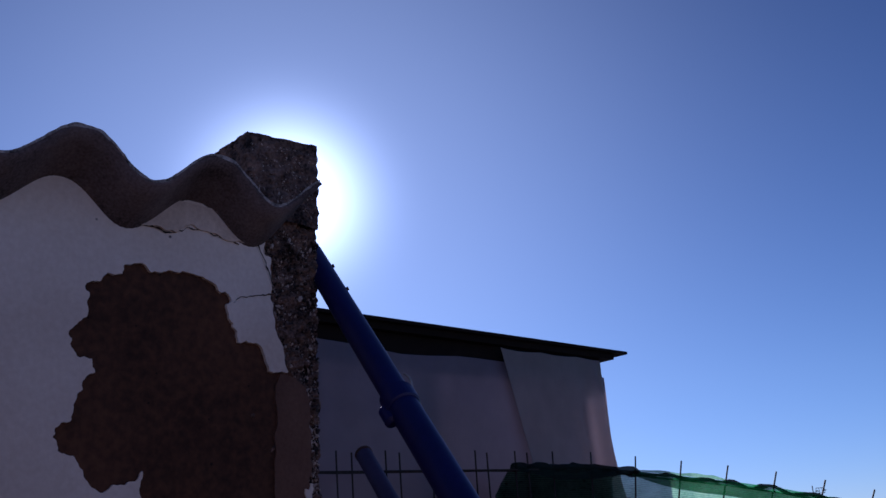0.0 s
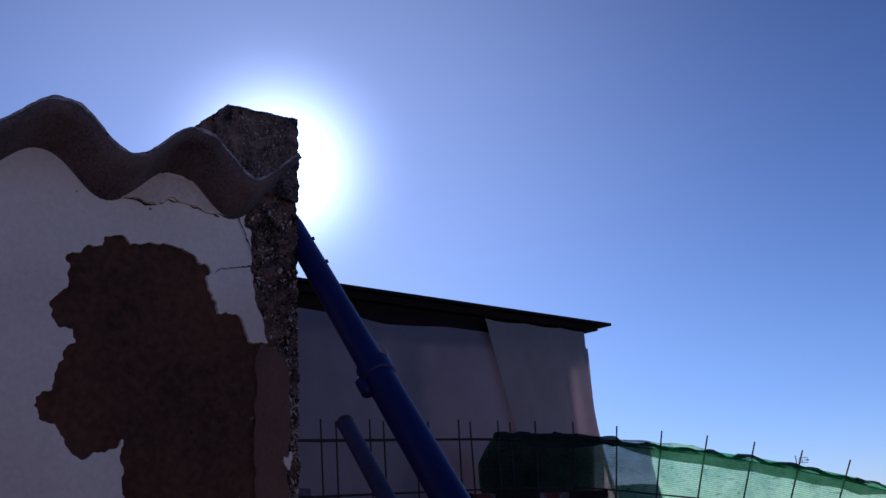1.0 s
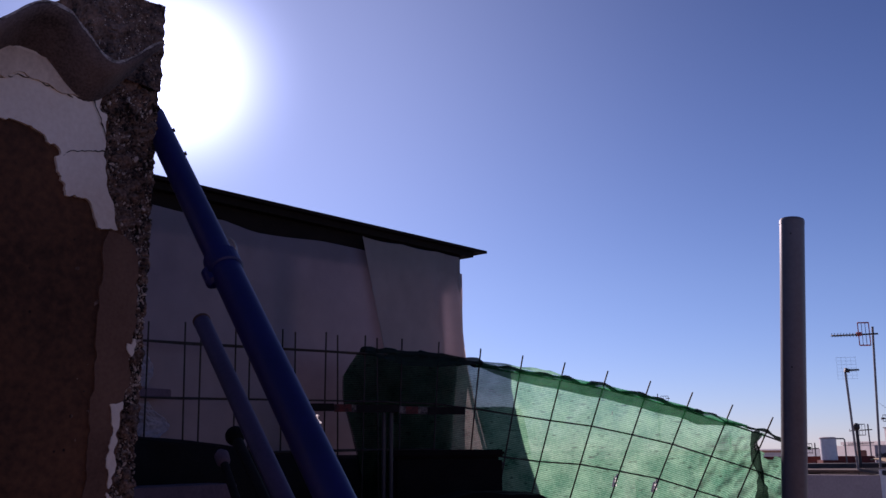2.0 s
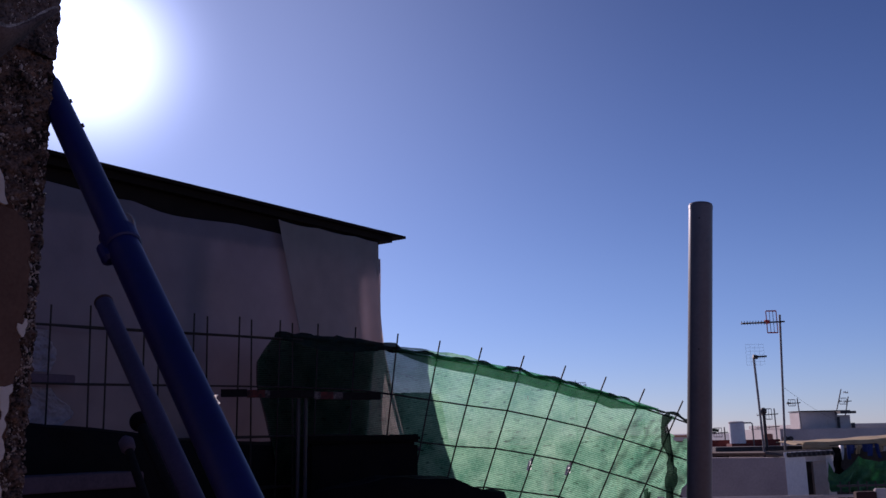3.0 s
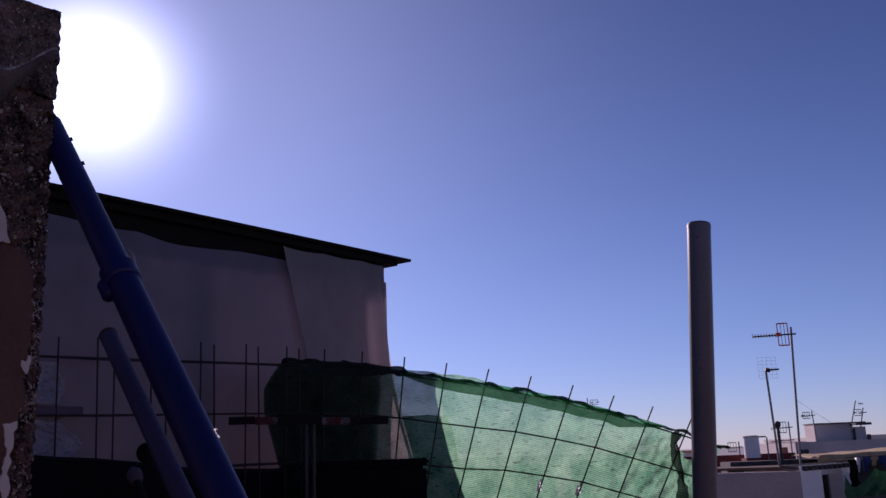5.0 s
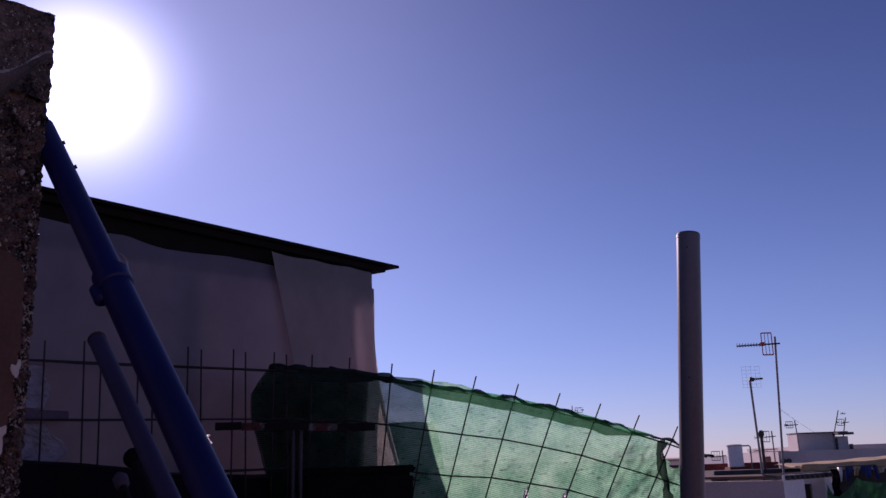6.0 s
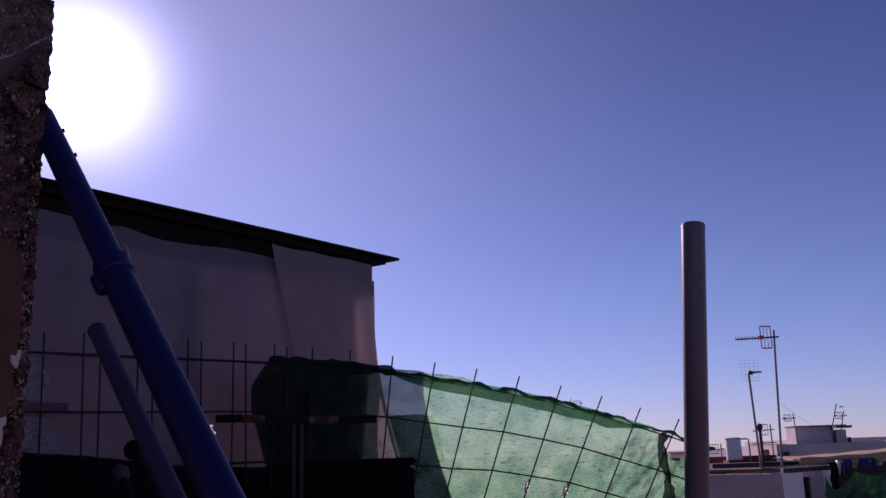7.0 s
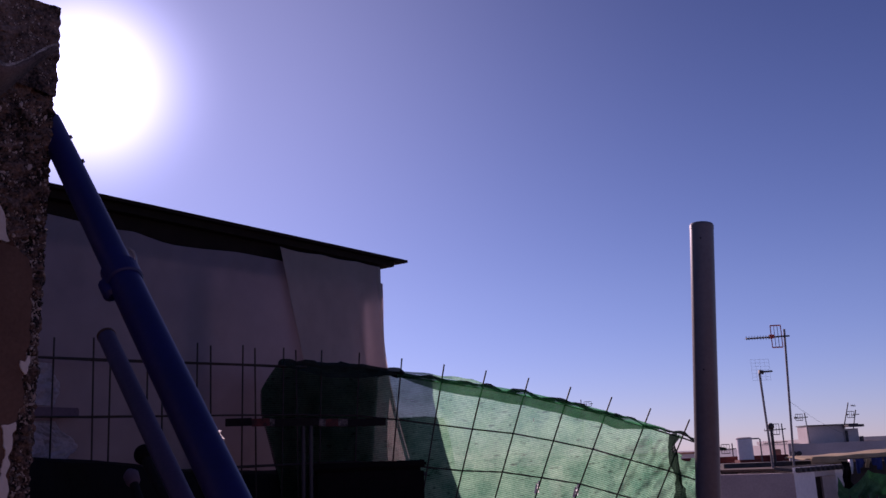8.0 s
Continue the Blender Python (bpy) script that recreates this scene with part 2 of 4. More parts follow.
# wash of the hut's side wall, with the shade put into its colour
WASH_SHADE = mat("whitewash toned for shade", (0.24, 0.205, 0.22), (0.35, 0.305, 0.32), 0.9, 2.5, 40, 0.2, 0.004)
CANVAS = mat("straw awning canvas", (0.32, 0.235, 0.13), (0.50, 0.38, 0.23), 0.9, 6, 60, 0.3, 0.004)
CLAY = mat("clay tile", (0.26, 0.12, 0.07), (0.45, 0.24, 0.16), 0.85, 8, 80, 0.3, 0.003)
CLOTH_BLUE = mat("blue cloth", (0.015, 0.03, 0.13), (0.04, 0.07, 0.25), 0.9, 8, 80, 0.3, 0.003)
GREEN_TARP = see_through(mat("green tarpaulin", (0.016, 0.11, 0.045), (0.09, 0.34, 0.16), 0.7, 9, 60, 0.4, 0.004), 0.55)
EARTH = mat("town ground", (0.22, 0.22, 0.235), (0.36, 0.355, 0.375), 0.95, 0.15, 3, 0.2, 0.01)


# ---------- mesh helpers ----------
def part(name, bm, material, parent=None, label="", smooth=False):
    me = bpy.data.meshes.new(name)
    bm.normal_update()
    bm.to_mesh(me)
    bm.free()
    me.materials.append(material)
    if smooth:
        me.polygons.foreach_set("use_smooth", [True] * len(me.polygons))
    ob = new(name, me)
    ob.parent = parent
    if label:
        ob["label"] = label
    return ob


def thing(name, at, label, category, group="", kind=""):
    ob = new(name)
    ob.empty_display_size = 0.05
    ob.location = at
    return tagged(ob, label, category, group, kind)


def under(ob, parent):
    """Parents ob without moving it."""
    bpy.context.view_layer.update()
    ob.parent = parent
    ob.matrix_parent_inverse = Matrix.Translation(parent.location).inverted()
    return ob


def tube(points, radius, sides=10, caps=True, bm=None, rough=0.0):
    """A round tube along points; radius is a number or one for each point."""
    bm = bm or bmesh.new()
    pts = [Vector(p) for p in points]
    if caps and not isinstance(radius, (list, tuple)):
        a, b = (pts[1] - pts[0]).normalized() * 0.0004, (pts[-2] - pts[-1]).normalized() * 0.0004
        pts = [pts[0], pts[0] + a] + pts[1:-1] + [pts[-1] + b, pts[-1]]
    radii = radius if isinstance(radius, (list, tuple)) else [radius] * len(pts)
    rings, side = [], None
    for i, p in enumerate(pts):
        d = (pts[min(i + 1, len(pts) - 1)] - pts[max(i - 1, 0)]).normalized()
        if side is None:
            side = d.orthogonal().normalized()
        side = (side - d * side.dot(d)).normalized()
        other = d.cross(side)
        ring = []
        for k in range(sides):
            a = 2 * math.pi * k / sides
            r = radii[i]
            if rough:
                r *= 1 + rough * noise.noise((p + side * math.cos(a) * 0.05 + other * math.sin(a) * 0.05) * 40)
            ring.append(bm.verts.new(p + (side * math.cos(a) + other * math.sin(a)) * r))
        rings.append(ring)
    for a, b in zip(rings, rings[1:]):
        for k in range(sides):
            bm.faces.new((a[k], a[(k + 1) % sides], b[(k + 1) % sides], b[k]))
    if caps:
        bm.faces.new(rings[0][::-1])
        bm.faces.new(rings[-1])
    return bm


def box(x0, x1, y0, y1, z0, z1, place=None, bevel=0.0, bm=None):
    """A box in the axes of place, a function from three numbers to a point."""
    bm = bm or bmesh.new()
    place = place or (lambda a, b, c: Vector((a, b, c)))
    v = [bm.verts.new(place(x, y, z)) for x in (x0, x1) for y in (y0, y1) for z in (z0, z1)]
    faces = [bm.faces.new([v[i] for i in f]) for f in ((0, 1, 3, 2), (4, 6, 7, 5), (0, 4, 5, 1), (2, 3, 7, 6), (0, 2, 6, 4), (1, 5, 7, 3))]
    bmesh.ops.recalc_face_normals(bm, faces=faces)
    if bevel:
        bmesh.ops.bevel(bm, geom=list({e for f in faces for e in f.edges}), offset=bevel, segments=2, affect="EDGES")
    return bm


def sheet(nu, nv, point, thick=0.0, uv=None, keep=None):
    """A curved sheet: point(u, v) for u, v from 0 to 1."""
    bm = bmesh.new()
    layer = bm.loops.layers.uv.new("UVMap") if uv else None
    grid = [[bm.verts.new(point(i / nu, j / nv)) for j in range(nv + 1)] for i in range(nu + 1)]
    for i in range(nu):
        for j in range(nv):
            if keep and not keep((i + 0.5) / nu, (j + 0.5) / nv):
                continue
            f = bm.faces.new((grid[i][j], grid[i + 1][j], grid[i + 1][j + 1], grid[i][j + 1]))
            if layer:
                for lo, (a, b) in zip(f.loops, ((i, j), (i + 1, j), (i + 1, j + 1), (i, j + 1))):
                    lo[layer].uv = uv(a / nu, b / nv)
    bmesh.ops.delete(bm, geom=[v for v in bm.verts if not v.link_faces], context="VERTS")
    if thick:
        bmesh.ops.solidify(bm, geom=bm.faces[:], thickness=thick)
    return bm


def between(x, table):
    """Straight interpolation in a short table of rows (x, values...)."""
    if x <= table[0][0]:
        return table[0][1:]
    for a, b in zip(table, table[1:]):
        if x <= b[0]:
            k = (x - a[0]) / (b[0] - a[0])
            return tuple(p + (q - p) * k for p, q in zip(a[1:], b[1:]))
    return table[-1][1:]


R2 = math.sqrt(0.5)


def wall_at(s, o, z):
    """A point of the plastered wall's own axes: along it, out of it towards the terrace, up."""
    c = 1.0713 - o
    return Vector(((s - c) * R2, (s + c) * R2, z))


def shed_at(s, o, z):
    """The same for the shed's front."""
    c = 2.2133 - o
    return Vector(((s - c) * R2, (s + c) * R2, z))


FAR_RIGHT, FAR_AHEAD = Vector((0.9768, -0.2141, 0)), Vector((0.2141, 0.9768, 0))


def far_at(l, d, z):
    """Neighbouring roofs: to the right, ahead, up."""
    return Vector((0.124, 0.164, 0)) + FAR_RIGHT * l + FAR_AHEAD * d + Vector((0, 0, z))


# ---------- terrace and town ----------
terrace = part("floor", box(-4.5, 6.5, -4.0, 7.0, -0.35, 0.0), SCREEN)
tagged(terrace, "reddish paved roof terrace floor", "floor", kind="structure")
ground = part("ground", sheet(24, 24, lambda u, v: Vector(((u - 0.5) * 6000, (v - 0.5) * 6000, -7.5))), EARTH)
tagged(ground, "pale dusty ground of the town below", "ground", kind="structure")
house = part("wall_house", box(-4.5, 6.5, -4.0, 7.0, -7.5, -0.355), WHITEWASH)
tagged(house, "whitewashed walls of the house under the terrace", "wall", kind="structure")
parapet = part("wall_parapet", box(-4.5, 6.5, -4.0, -3.8, 0.002, 1.0), WHITEWASH)
tagged(parapet, "low whitewashed parapet at the terrace edge", "wall", kind="structure")


# unseen wall added behind the camera to block low sky light
back = part("wall_skyblock", box(-4.5, 6.5, -1.6, -1.4, 0.002, 2.3), SKYBLOCK)
tagged(back, "unseen wall added behind the terrace to cut sky light", "wall", kind="structure")


# ---------- plastered wall ----------
WALL_END = 0.8735
EDGE = ((1.1, 0.835), (1.55, 0.838), (1.65, 0.842), (1.69, 0.853), (1.744, 0.854), (1.79, 0.853), (1.835, 0.855), (1.868, 0.848), (1.887, 0.821), (1.931, 0.806), (1.961, 0.801), (1.999, 0.792), (2.031, 0.795), (2.045, 0.785), (2.1, 0.785))
LOBES = ((0.604, 1.976, 0.019, 0.020), (0.588, 1.966, 0.024, 0.013), (0.574, 1.957, 0.026, 0.012), (0.615, 1.972, 0.022, 0.016), (0.582, 1.935, 0.033, 0.041), (0.568, 1.956, 0.019, 0.009), (0.676, 1.944, 0.054, 0.051), (0.722, 1.97, 0.010, 0.010),
         (0.553, 1.898, 0.022, 0.023), (0.65, 1.896, 0.095, 0.095), (0.752, 1.884, 0.035, 0.035), (0.77, 1.909, 0.009, 0.009),
         (0.591, 1.806, 0.052, 0.068), (0.543, 1.789, 0.019, 0.019), (0.579, 1.753, 0.021, 0.020), (0.673, 1.75, 0.05, 0.12), (0.805, 1.772, 0.12, 0.113),
         (0.724, 1.50, 0.108, 0.26), (0.78, 1.63, 0.05, 0.07), (0.748, 1.289, 0.12, 0.3), (0.575, 1.612, 0.06, 0.058), (0.63, 1.61, 0.05, 0.05), (0.518, 1.55, 0.06, 0.05))
FLAKES = ((0.849, 1.733, 0.0055, 0.009), (0.852, 1.741, 0.004, 0.005))


def ragged(s, z, size, amount):
    return amount * (noise.noise(Vector((s / size, z / size, 3.1))) + 0.5 * noise.noise(Vector((s / size * 2.3, z / size * 2.3, 7.7))))


def core_edge(s, z):
    """Positive where mortar still covers the rough core."""
    return between(z, EDGE)[0] - s + ragged(s, z, 0.022, 0.007)


CRACKS = (((0.734, 1.968), (0.749, 1.977)), ((0.749, 1.977), (0.790, 1.987)), ((0.598, 2.045), (0.65, 2.043)), ((0.65, 2.043), (0.667, 2.053)), ((0.667, 2.053), (0.69, 2.055)), ((0.69, 2.055), (0.74, 2.046)),
          ((0.601, 2.047), (0.617, 2.056)), ((0.767, 2.055), (0.781, 2.029)), ((0.781, 2.029), (0.792, 2.0)))


def coat(s, z):
    """Positive where the white coat still holds."""
    best = 9.0
    for cs, cz, rs, rz in LOBES:
        best = min(best, (math.hypot((s - cs) / rs, (z - cz) / rz) - 1) * min(rs, rz))
    held = max((1 - math.hypot((s - cs) / rs, (z - cz) / rz)) * min(rs, rz) for cs, cz, rs, rz in FLAKES) + ragged(s, z, 0.007, 0.0032)
    return max(held, min(best + ragged(s, z, 0.016, 0.0038) + ragged(z, s, 0.006, 0.0018), core_edge(s, z) - 0.004 + ragged(s, z, 0.03, 0.008)))


def layer(field, s0, s1, z0, z1, step, back, front):
    """A skin of the wall with its real outline, from back to front of the wall's plane."""
    ns, nz = round((s1 - s0) / step), round((z1 - z0) / step)
    val = [[field(s0 + i * step, z0 + j * step) for j in range(nz + 1)] for i in range(ns + 1)]
    bm, made = bmesh.new(), {}
    kept = [[val[i][j] + val[i + 1][j] + val[i][j + 1] + val[i + 1][j + 1] > 0 for j in range(nz)] for i in range(ns)]

    def corner(i, j, o):
        if (i, j, o) not in made:
            s, z = s0 + i * step, z0 + j * step
            if 0 < i < ns and 0 < j < nz and not (kept[i - 1][j - 1] and kept[i][j - 1] and kept[i - 1][j] and kept[i][j]):
                gs, gz = val[i + 1][j] - val[i - 1][j], val[i][j + 1] - val[i][j - 1]
                g = math.hypot(gs, gz)
                if g > 1e-6:
                    k = max(-0.6 * step, min(0.6 * step, -val[i][j] * 2 * step / g))
                    s, z = s + gs / g * k, z + gz / g * k
            made[i, j, o] = bm.verts.new(wall_at(s, o + (ragged(s, z, 0.12, 0.0012) if o == front else 0), z))
        return made[i, j, o]

    for i in range(ns):
        for j in range(nz):
            if not kept[i][j]:
                continue
            bm.faces.new((corner(i, j, front), corner(i + 1, j, front), corner(i + 1, j + 1, front), corner(i, j + 1, front)))
            for di, dj, (a, b) in ((0, -1, ((i, j), (i + 1, j))), (1, 0, ((i + 1, j), (i + 1, j + 1))), (0, 1, ((i + 1, j + 1), (i, j + 1))), (-1, 0, ((i, j + 1), (i, j)))):
                p, q = i + di, j + dj
                if not (0 <= p < ns and 0 <= q < nz and kept[p][q]):
                    bm.faces.new((corner(*b, front), corner(*a, front), corner(*a, back), corner(*b, back)))
    return bm


wall = part("wall_west", box(-1.6, 0.80, -0.13, -0.012, 0.0, 2.03, wall_at), RENDER)
tagged(wall, "peeling white plastered wall with bare brown mortar and a crumbling end", "wall", kind="structure")
part("mortar", layer(core_edge, 0.30, 0.875, 1.1, 2.09, 0.0035, -0.012, 0.0), RENDER, wall, "bare reddish-brown mortar")
part("mortar", box(-1.6, 0.30, -0.012, 0.0, 0.0, 2.09, wall_at), RENDER, wall)
part("mortar", box(0.30, 0.835, -0.012, 0.0, 0.0, 1.1, wall_at), RENDER, wall)
part("plaster", layer(coat, 0.34, 0.875, 1.42, 2.09, 0.0022, 0.0003, 0.0045), PLASTER, wall, "flaking white plaster coat")
part("plaster", box(-1.6, 0.34, 0.0003, 0.0045, 0.0, 2.09, wall_at), PLASTER, wall)
part("plaster", box(0.34, 0.60, 0.0003, 0.0045, 0.0, 1.42, wall_at), PLASTER, wall)

part("mortar", layer(lambda s, z: min(core_edge(s, z) - 0.002, s - 0.800 - 0.25 * max(0.0, z - 1.86) + ragged(s, z, 0.03, 0.006), 1.885 - z + ragged(s, z, 0.03, 0.01)), 0.75, 0.87, 1.42, 1.92, 0.0035, 0.0002, 0.0026), MORTAR, wall, "smoothed lighter mortar strip")
for a, c in CRACKS:
    pts = []
    for k in range(19):
        q = k / 18
        s, z = a[0] + (c[0] - a[0]) * q, a[1] + (c[1] - a[1]) * q
        pts.append((s + ragged(s, z, 0.012, 0.002), z + ragged(z, s, 0.012, 0.0035)))
    gap = bmesh.new()
    rows = []
    for k, (s, z) in enumerate(pts):
        half = 0.0005 + 0.0014 * abs(noise.noise(Vector((s * 90, z * 90, 2))))
        rows.append([gap.verts.new(wall_at(s + dx * half * 0.5, 0.0058, z + dz * half)) for dx, dz in ((-1, -1), (1, 1))])
    for p, q in zip(rows, rows[1:]):
        gap.faces.new((p[0], q[0], q[1], p[1]))
    part("crack", gap, GAP, wall, "fine dark crack in the plaster")



def fillet(s, z):
    line = between(s, ((0.58, 2.075), (0.598, 2.046), (0.65, 2.043), (0.667, 2.053), (0.69, 2.055), (0.74, 2.047), (0.777, 2.054)))[0]
    return min(z - line + ragged(s, z, 0.02, 0.006), core_edge(s, z) - 0.006)


part("mortar", layer(fillet, 0.585, 0.80, 2.02, 2.086, 0.003, 0.0046, 0.0075), DIRTY, wall, "dirty crumbling mortar under the roof sheet")


def rocky(s0, s1, o0, o1, z0, z1, step, amount, tilt=0.0):
    """A crumbling block: a fine box whose skin is pushed in and out by stones."""
    bm = bmesh.new()
    seen = {}

    def vert(s, o, z):
        key = (round(s, 5), round(o, 5), round(z, 5))
        if key not in seen:
            p = Vector((s, o, z))
            d = noise.voronoi(p * 95)[0][0]
            push = amount * (0.9 - 1.6 * d) + amount * 0.9 * noise.noise(p * 40) + amount * 0.5 * noise.noise(p * 260)
            out = Vector(((s - s0 < 1e-6) * -1 + (s1 - s < 1e-6), (o - o0 < 1e-6) * -1 + (o1 - o < 1e-6), (z1 - z < 1e-6) * 1.0))
            if out.length:
                out.normalize()
            if z1 - z < 1e-6:
                push *= 0.25
            elif s1 - s < 1e-6:
                push *= 0.55
            p += out * push
            p.z += tilt * (s - (s0 + s1) / 2) * (z > (z0 + z1) / 2)
            seen[key] = bm.verts.new(wall_at(*p))
        return seen[key]

    def face(f, a0, a1, b0, b1):
        na, nb = max(1, round((a1 - a0) / step)), max(1, round((b1 - b0) / step))
        for i in range(na):
            for j in range(nb):
                q = [(a0 + (a1 - a0) * (i + x) / na, b0 + (b1 - b0) * (j + y) / nb) for x, y in ((0, 0), (1, 0), (1, 1), (0, 1))]
                bm.faces.new([vert(*f(a, b)) for a, b in q])

    face(lambda a, b: (a, o1, b), s0, s1, z0, z1)
    face(lambda a, b: (s0, a, b), o0, o1, z0, z1)
    face(lambda a, b: (s1, a, b), o0, o1, z0, z1)
    face(lambda a, b: (a, b, z1), s0, s1, o0, o1)
    bmesh.ops.recalc_face_normals(bm, faces=bm.faces[:])
    return bm


part("pier", rocky(0.765, WALL_END, -0.12, -0.007, 1.1, 2.108, 0.0030, 0.0078), CONCRETE, wall, "crumbling concrete pier with embedded gravel")
part("pier", box(0.765, WALL_END, -0.12, -0.007, 0.0, 1.1, wall_at), CONCRETE, wall)
part("pier_head", rocky(0.753, 0.8715, -0.118, 0.000, 2.098, 2.2225, 0.0030, 0.0050, 0.1), HEAD, wall, "rough concrete block on the roof sheet")
random.seed(5)
stones = bmesh.new()


def chip(s, o, z, r):
    """A broken, angular piece of gravel."""
    spin = Euler((random.random() * 6, random.random() * 6, random.random() * 6)).to_matrix().to_4x4()
    m = Matrix.Translation(wall_at(s, o, z)) @ spin @ Matrix.Diagonal((r * random.uniform(0.8, 1.9), r * random.uniform(0.5, 1.0), r * random.uniform(0.4, 0.9), 1))
    made = bmesh.ops.create_icosphere(stones, subdivisions=1, radius=1, matrix=m)["verts"]
    for v in made:
        v.co += Vector((random.uniform(-1, 1), random.uniform(-1, 1), random.uniform(-1, 1))) * r * 0.28


for k in range(3600):
    z = random.uniform(1.2, 2.085)
    s = random.uniform(between(z, EDGE)[0] - 0.003, WALL_END - 0.001)
    r = random.uniform(0.0006, 0.0016) if random.random() < 0.85 else random.uniform(0.0016, 0.0030)
    chip(s, -0.0065 + r * random.uniform(-0.2, 0.6), z, r)
for k in range(380):
    r = random.uniform(0.0005, 0.0014)
    chip(random.uniform(0.757, 0.864), 0.000 + r * random.uniform(-0.3, 0.5), random.uniform(2.11, 2.212), r)
tagged(part("gravel", stones, PEBBLE, wall, "pale and dark gravel in the broken wall end"), kind="stuff")

# corrugated roof sheet along the wall's top
PITCH, CREST, RISE = 0.168, 0.502, 0.0255


def wave_z(s, o):
    return 2.1005 + 0.065 * (s - 0.60) + RISE * math.cos(2 * math.pi * (s - CREST) / PITCH) + 0.006 * max(0.0, math.sin(2 * math.pi * (s - CREST) / PITCH)) ** 1.5 + (o - 0.067) * 0.50


def wave(u, v):
    end = 0.824 - 0.055 * min(1.0, v * 0.45 / 0.075)
    s = -1.2 + (end + 1.2) * u
    front = 0.067 + 0.0015 * noise.noise(Vector((s * 60, 0, 0)))
    o = front - v * 0.45
    return wall_at(s, o, wave_z(s, o))


# chipped edge strip, coloured pale to hold the light along the rim
def cut_edge(u, v):
    p = wave(u, 0.0)
    return p + Vector((R2, -R2, 0)) * (0.0012 + 0.0006 * noise.noise(p * 90)) + Vector((0, 0, 0.0008 - (0.0036 + 0.0026 * noise.noise(p * 55)) * v + 0.0009 * noise.noise(p * 140)))


roof_sheet = part("roof_sheet", sheet(330, 24, wave, thick=0.0065), FIBRE, smooth=True)
part("cut_edge", sheet(520, 2, cut_edge, thick=0.001), RIM_LIGHT, roof_sheet, "pale chipped front edge, rim light in its colour")
tagged(roof_sheet, "weathered grey corrugated fibre cement roof sheet on the wall", "roof sheet")

# ---------- blue poles ----------
def on_pole(base, slope, z):
    return Vector((base[0] + slope[0] * (z - base[2]), base[1] + slope[1] * (z - base[2]), z))


P1, D1 = (-0.0159, 1.2122, 1.8), (-0.517, 0.764)
pole1 = lambda z: on_pole(P1, D1, z)
axis1 = (pole1(2.0) - pole1(1.0)).normalized()
prop = thing("support_pole", pole1(0.0), "blue telescopic steel pole leaning against the wall end", "pole")
zc = 1.822
under(part("outer_tube", tube([pole1(0.012), pole1(zc)], 0.0186, 28), BLUE, smooth=True), prop)
under(part("inner_tube", tube([pole1(zc - 0.1), pole1(2.08)], 0.0172, 28), BLUE, smooth=True), prop)
under(part("base_plate", tube([pole1(0.0) , pole1(0.0) + Vector((0, 0, 0.012))], 0.04, 24), BLUE), prop)
cm = pole1(zc)
collar = under(part("collar", tube([cm - axis1 * 0.014, cm - axis1 * 0.012, cm + axis1 * 0.010, cm + axis1 * 0.012], [0.0195, 0.0215, 0.0215, 0.0195], 28), BLUE, label="blue clamp collar", smooth=False), prop)
side = Vector((-0.86, -0.1, -0.5)).normalized()
side = (side - axis1 * side.dot(axis1)).normalized()
lug = cm - axis1 * 0.011 + side * 0.0190
under(part("lug", tube([lug - axis1 * 0.017, lug - axis1 * 0.013, lug + axis1 * 0.008, lug + axis1 * 0.014], [0.005, 0.0095, 0.0095, 0.004], 14), BLUE, label="blue clamp lug"), collar)
pin = cm - side * 0.0165 + axis1 * 0.006
up = Vector((-0.12, 0.0, 1.0))
away = Vector((0.9, 0.1, 0.2))
hook = [pin + side * 0.012, pin, pin + up * 0.004 + away * 0.003, pin + up * 0.011 + away * 0.003, pin + up * 0.017 + away * 0.001, pin + up * 0.021 - away * 0.003, pin + up * 0.022 - away * 0.005]
under(part("pin", tube(hook, 0.0016, 8), STEEL, label="bent wire locking pin", smooth=True), collar)
for z in (1.996, 2.042):
    c = pole1(z) - side * 0.0170
    under(part("rivet", tube([c + side * 0.003, c - side * 0.003], 0.0028, 10), RUST), prop)


def scrap(u, v):
    c = pole1(1.629) + Vector((0.97, -0.22, 0)) * 0.018
    n1, n2 = noise.noise(Vector((u * 3, v * 4, 1))), noise.noise(Vector((u * 4, v * 3, 6)))
    return c + Vector((0.006 * (v - 0.5) + 0.004 * n1, 0.005 * n2 - 0.003, 0.015 * (0.5 - u) + 0.003 * n2))


tape = part("tape_scrap", sheet(12, 6, scrap), TIE)
tagged(tape, "crumpled scrap of clear tape stuck to the blue pole", "tape")

P2, D2 = (-0.135, 1.827, 1.842), (-0.57, 1.05)
pole2 = lambda z: on_pole(P2, D2, z)
axis2 = (pole2(2.0) - pole2(1.0)).normalized()
prop2 = thing("support_pole", pole2(0.0), "shorter faded blue pole with a rusty cap, leaning", "pole")
under(part("tube", tube([pole2(0.012), pole2(1.832)], 0.0152, 28), BLUE_DULL, smooth=True), prop2)
t2 = pole2(1.832)
under(part("cap", tube([t2, t2 + axis2 * 0.006, t2 + axis2 * 0.010], [0.0160, 0.0160, 0.0125], 28), RUST, label="rusty end cap"), prop2)
under(part("base_plate", tube([pole2(0.0), pole2(0.0) + Vector((0, 0, 0.012))], 0.035, 24), BLUE_DULL), prop2)

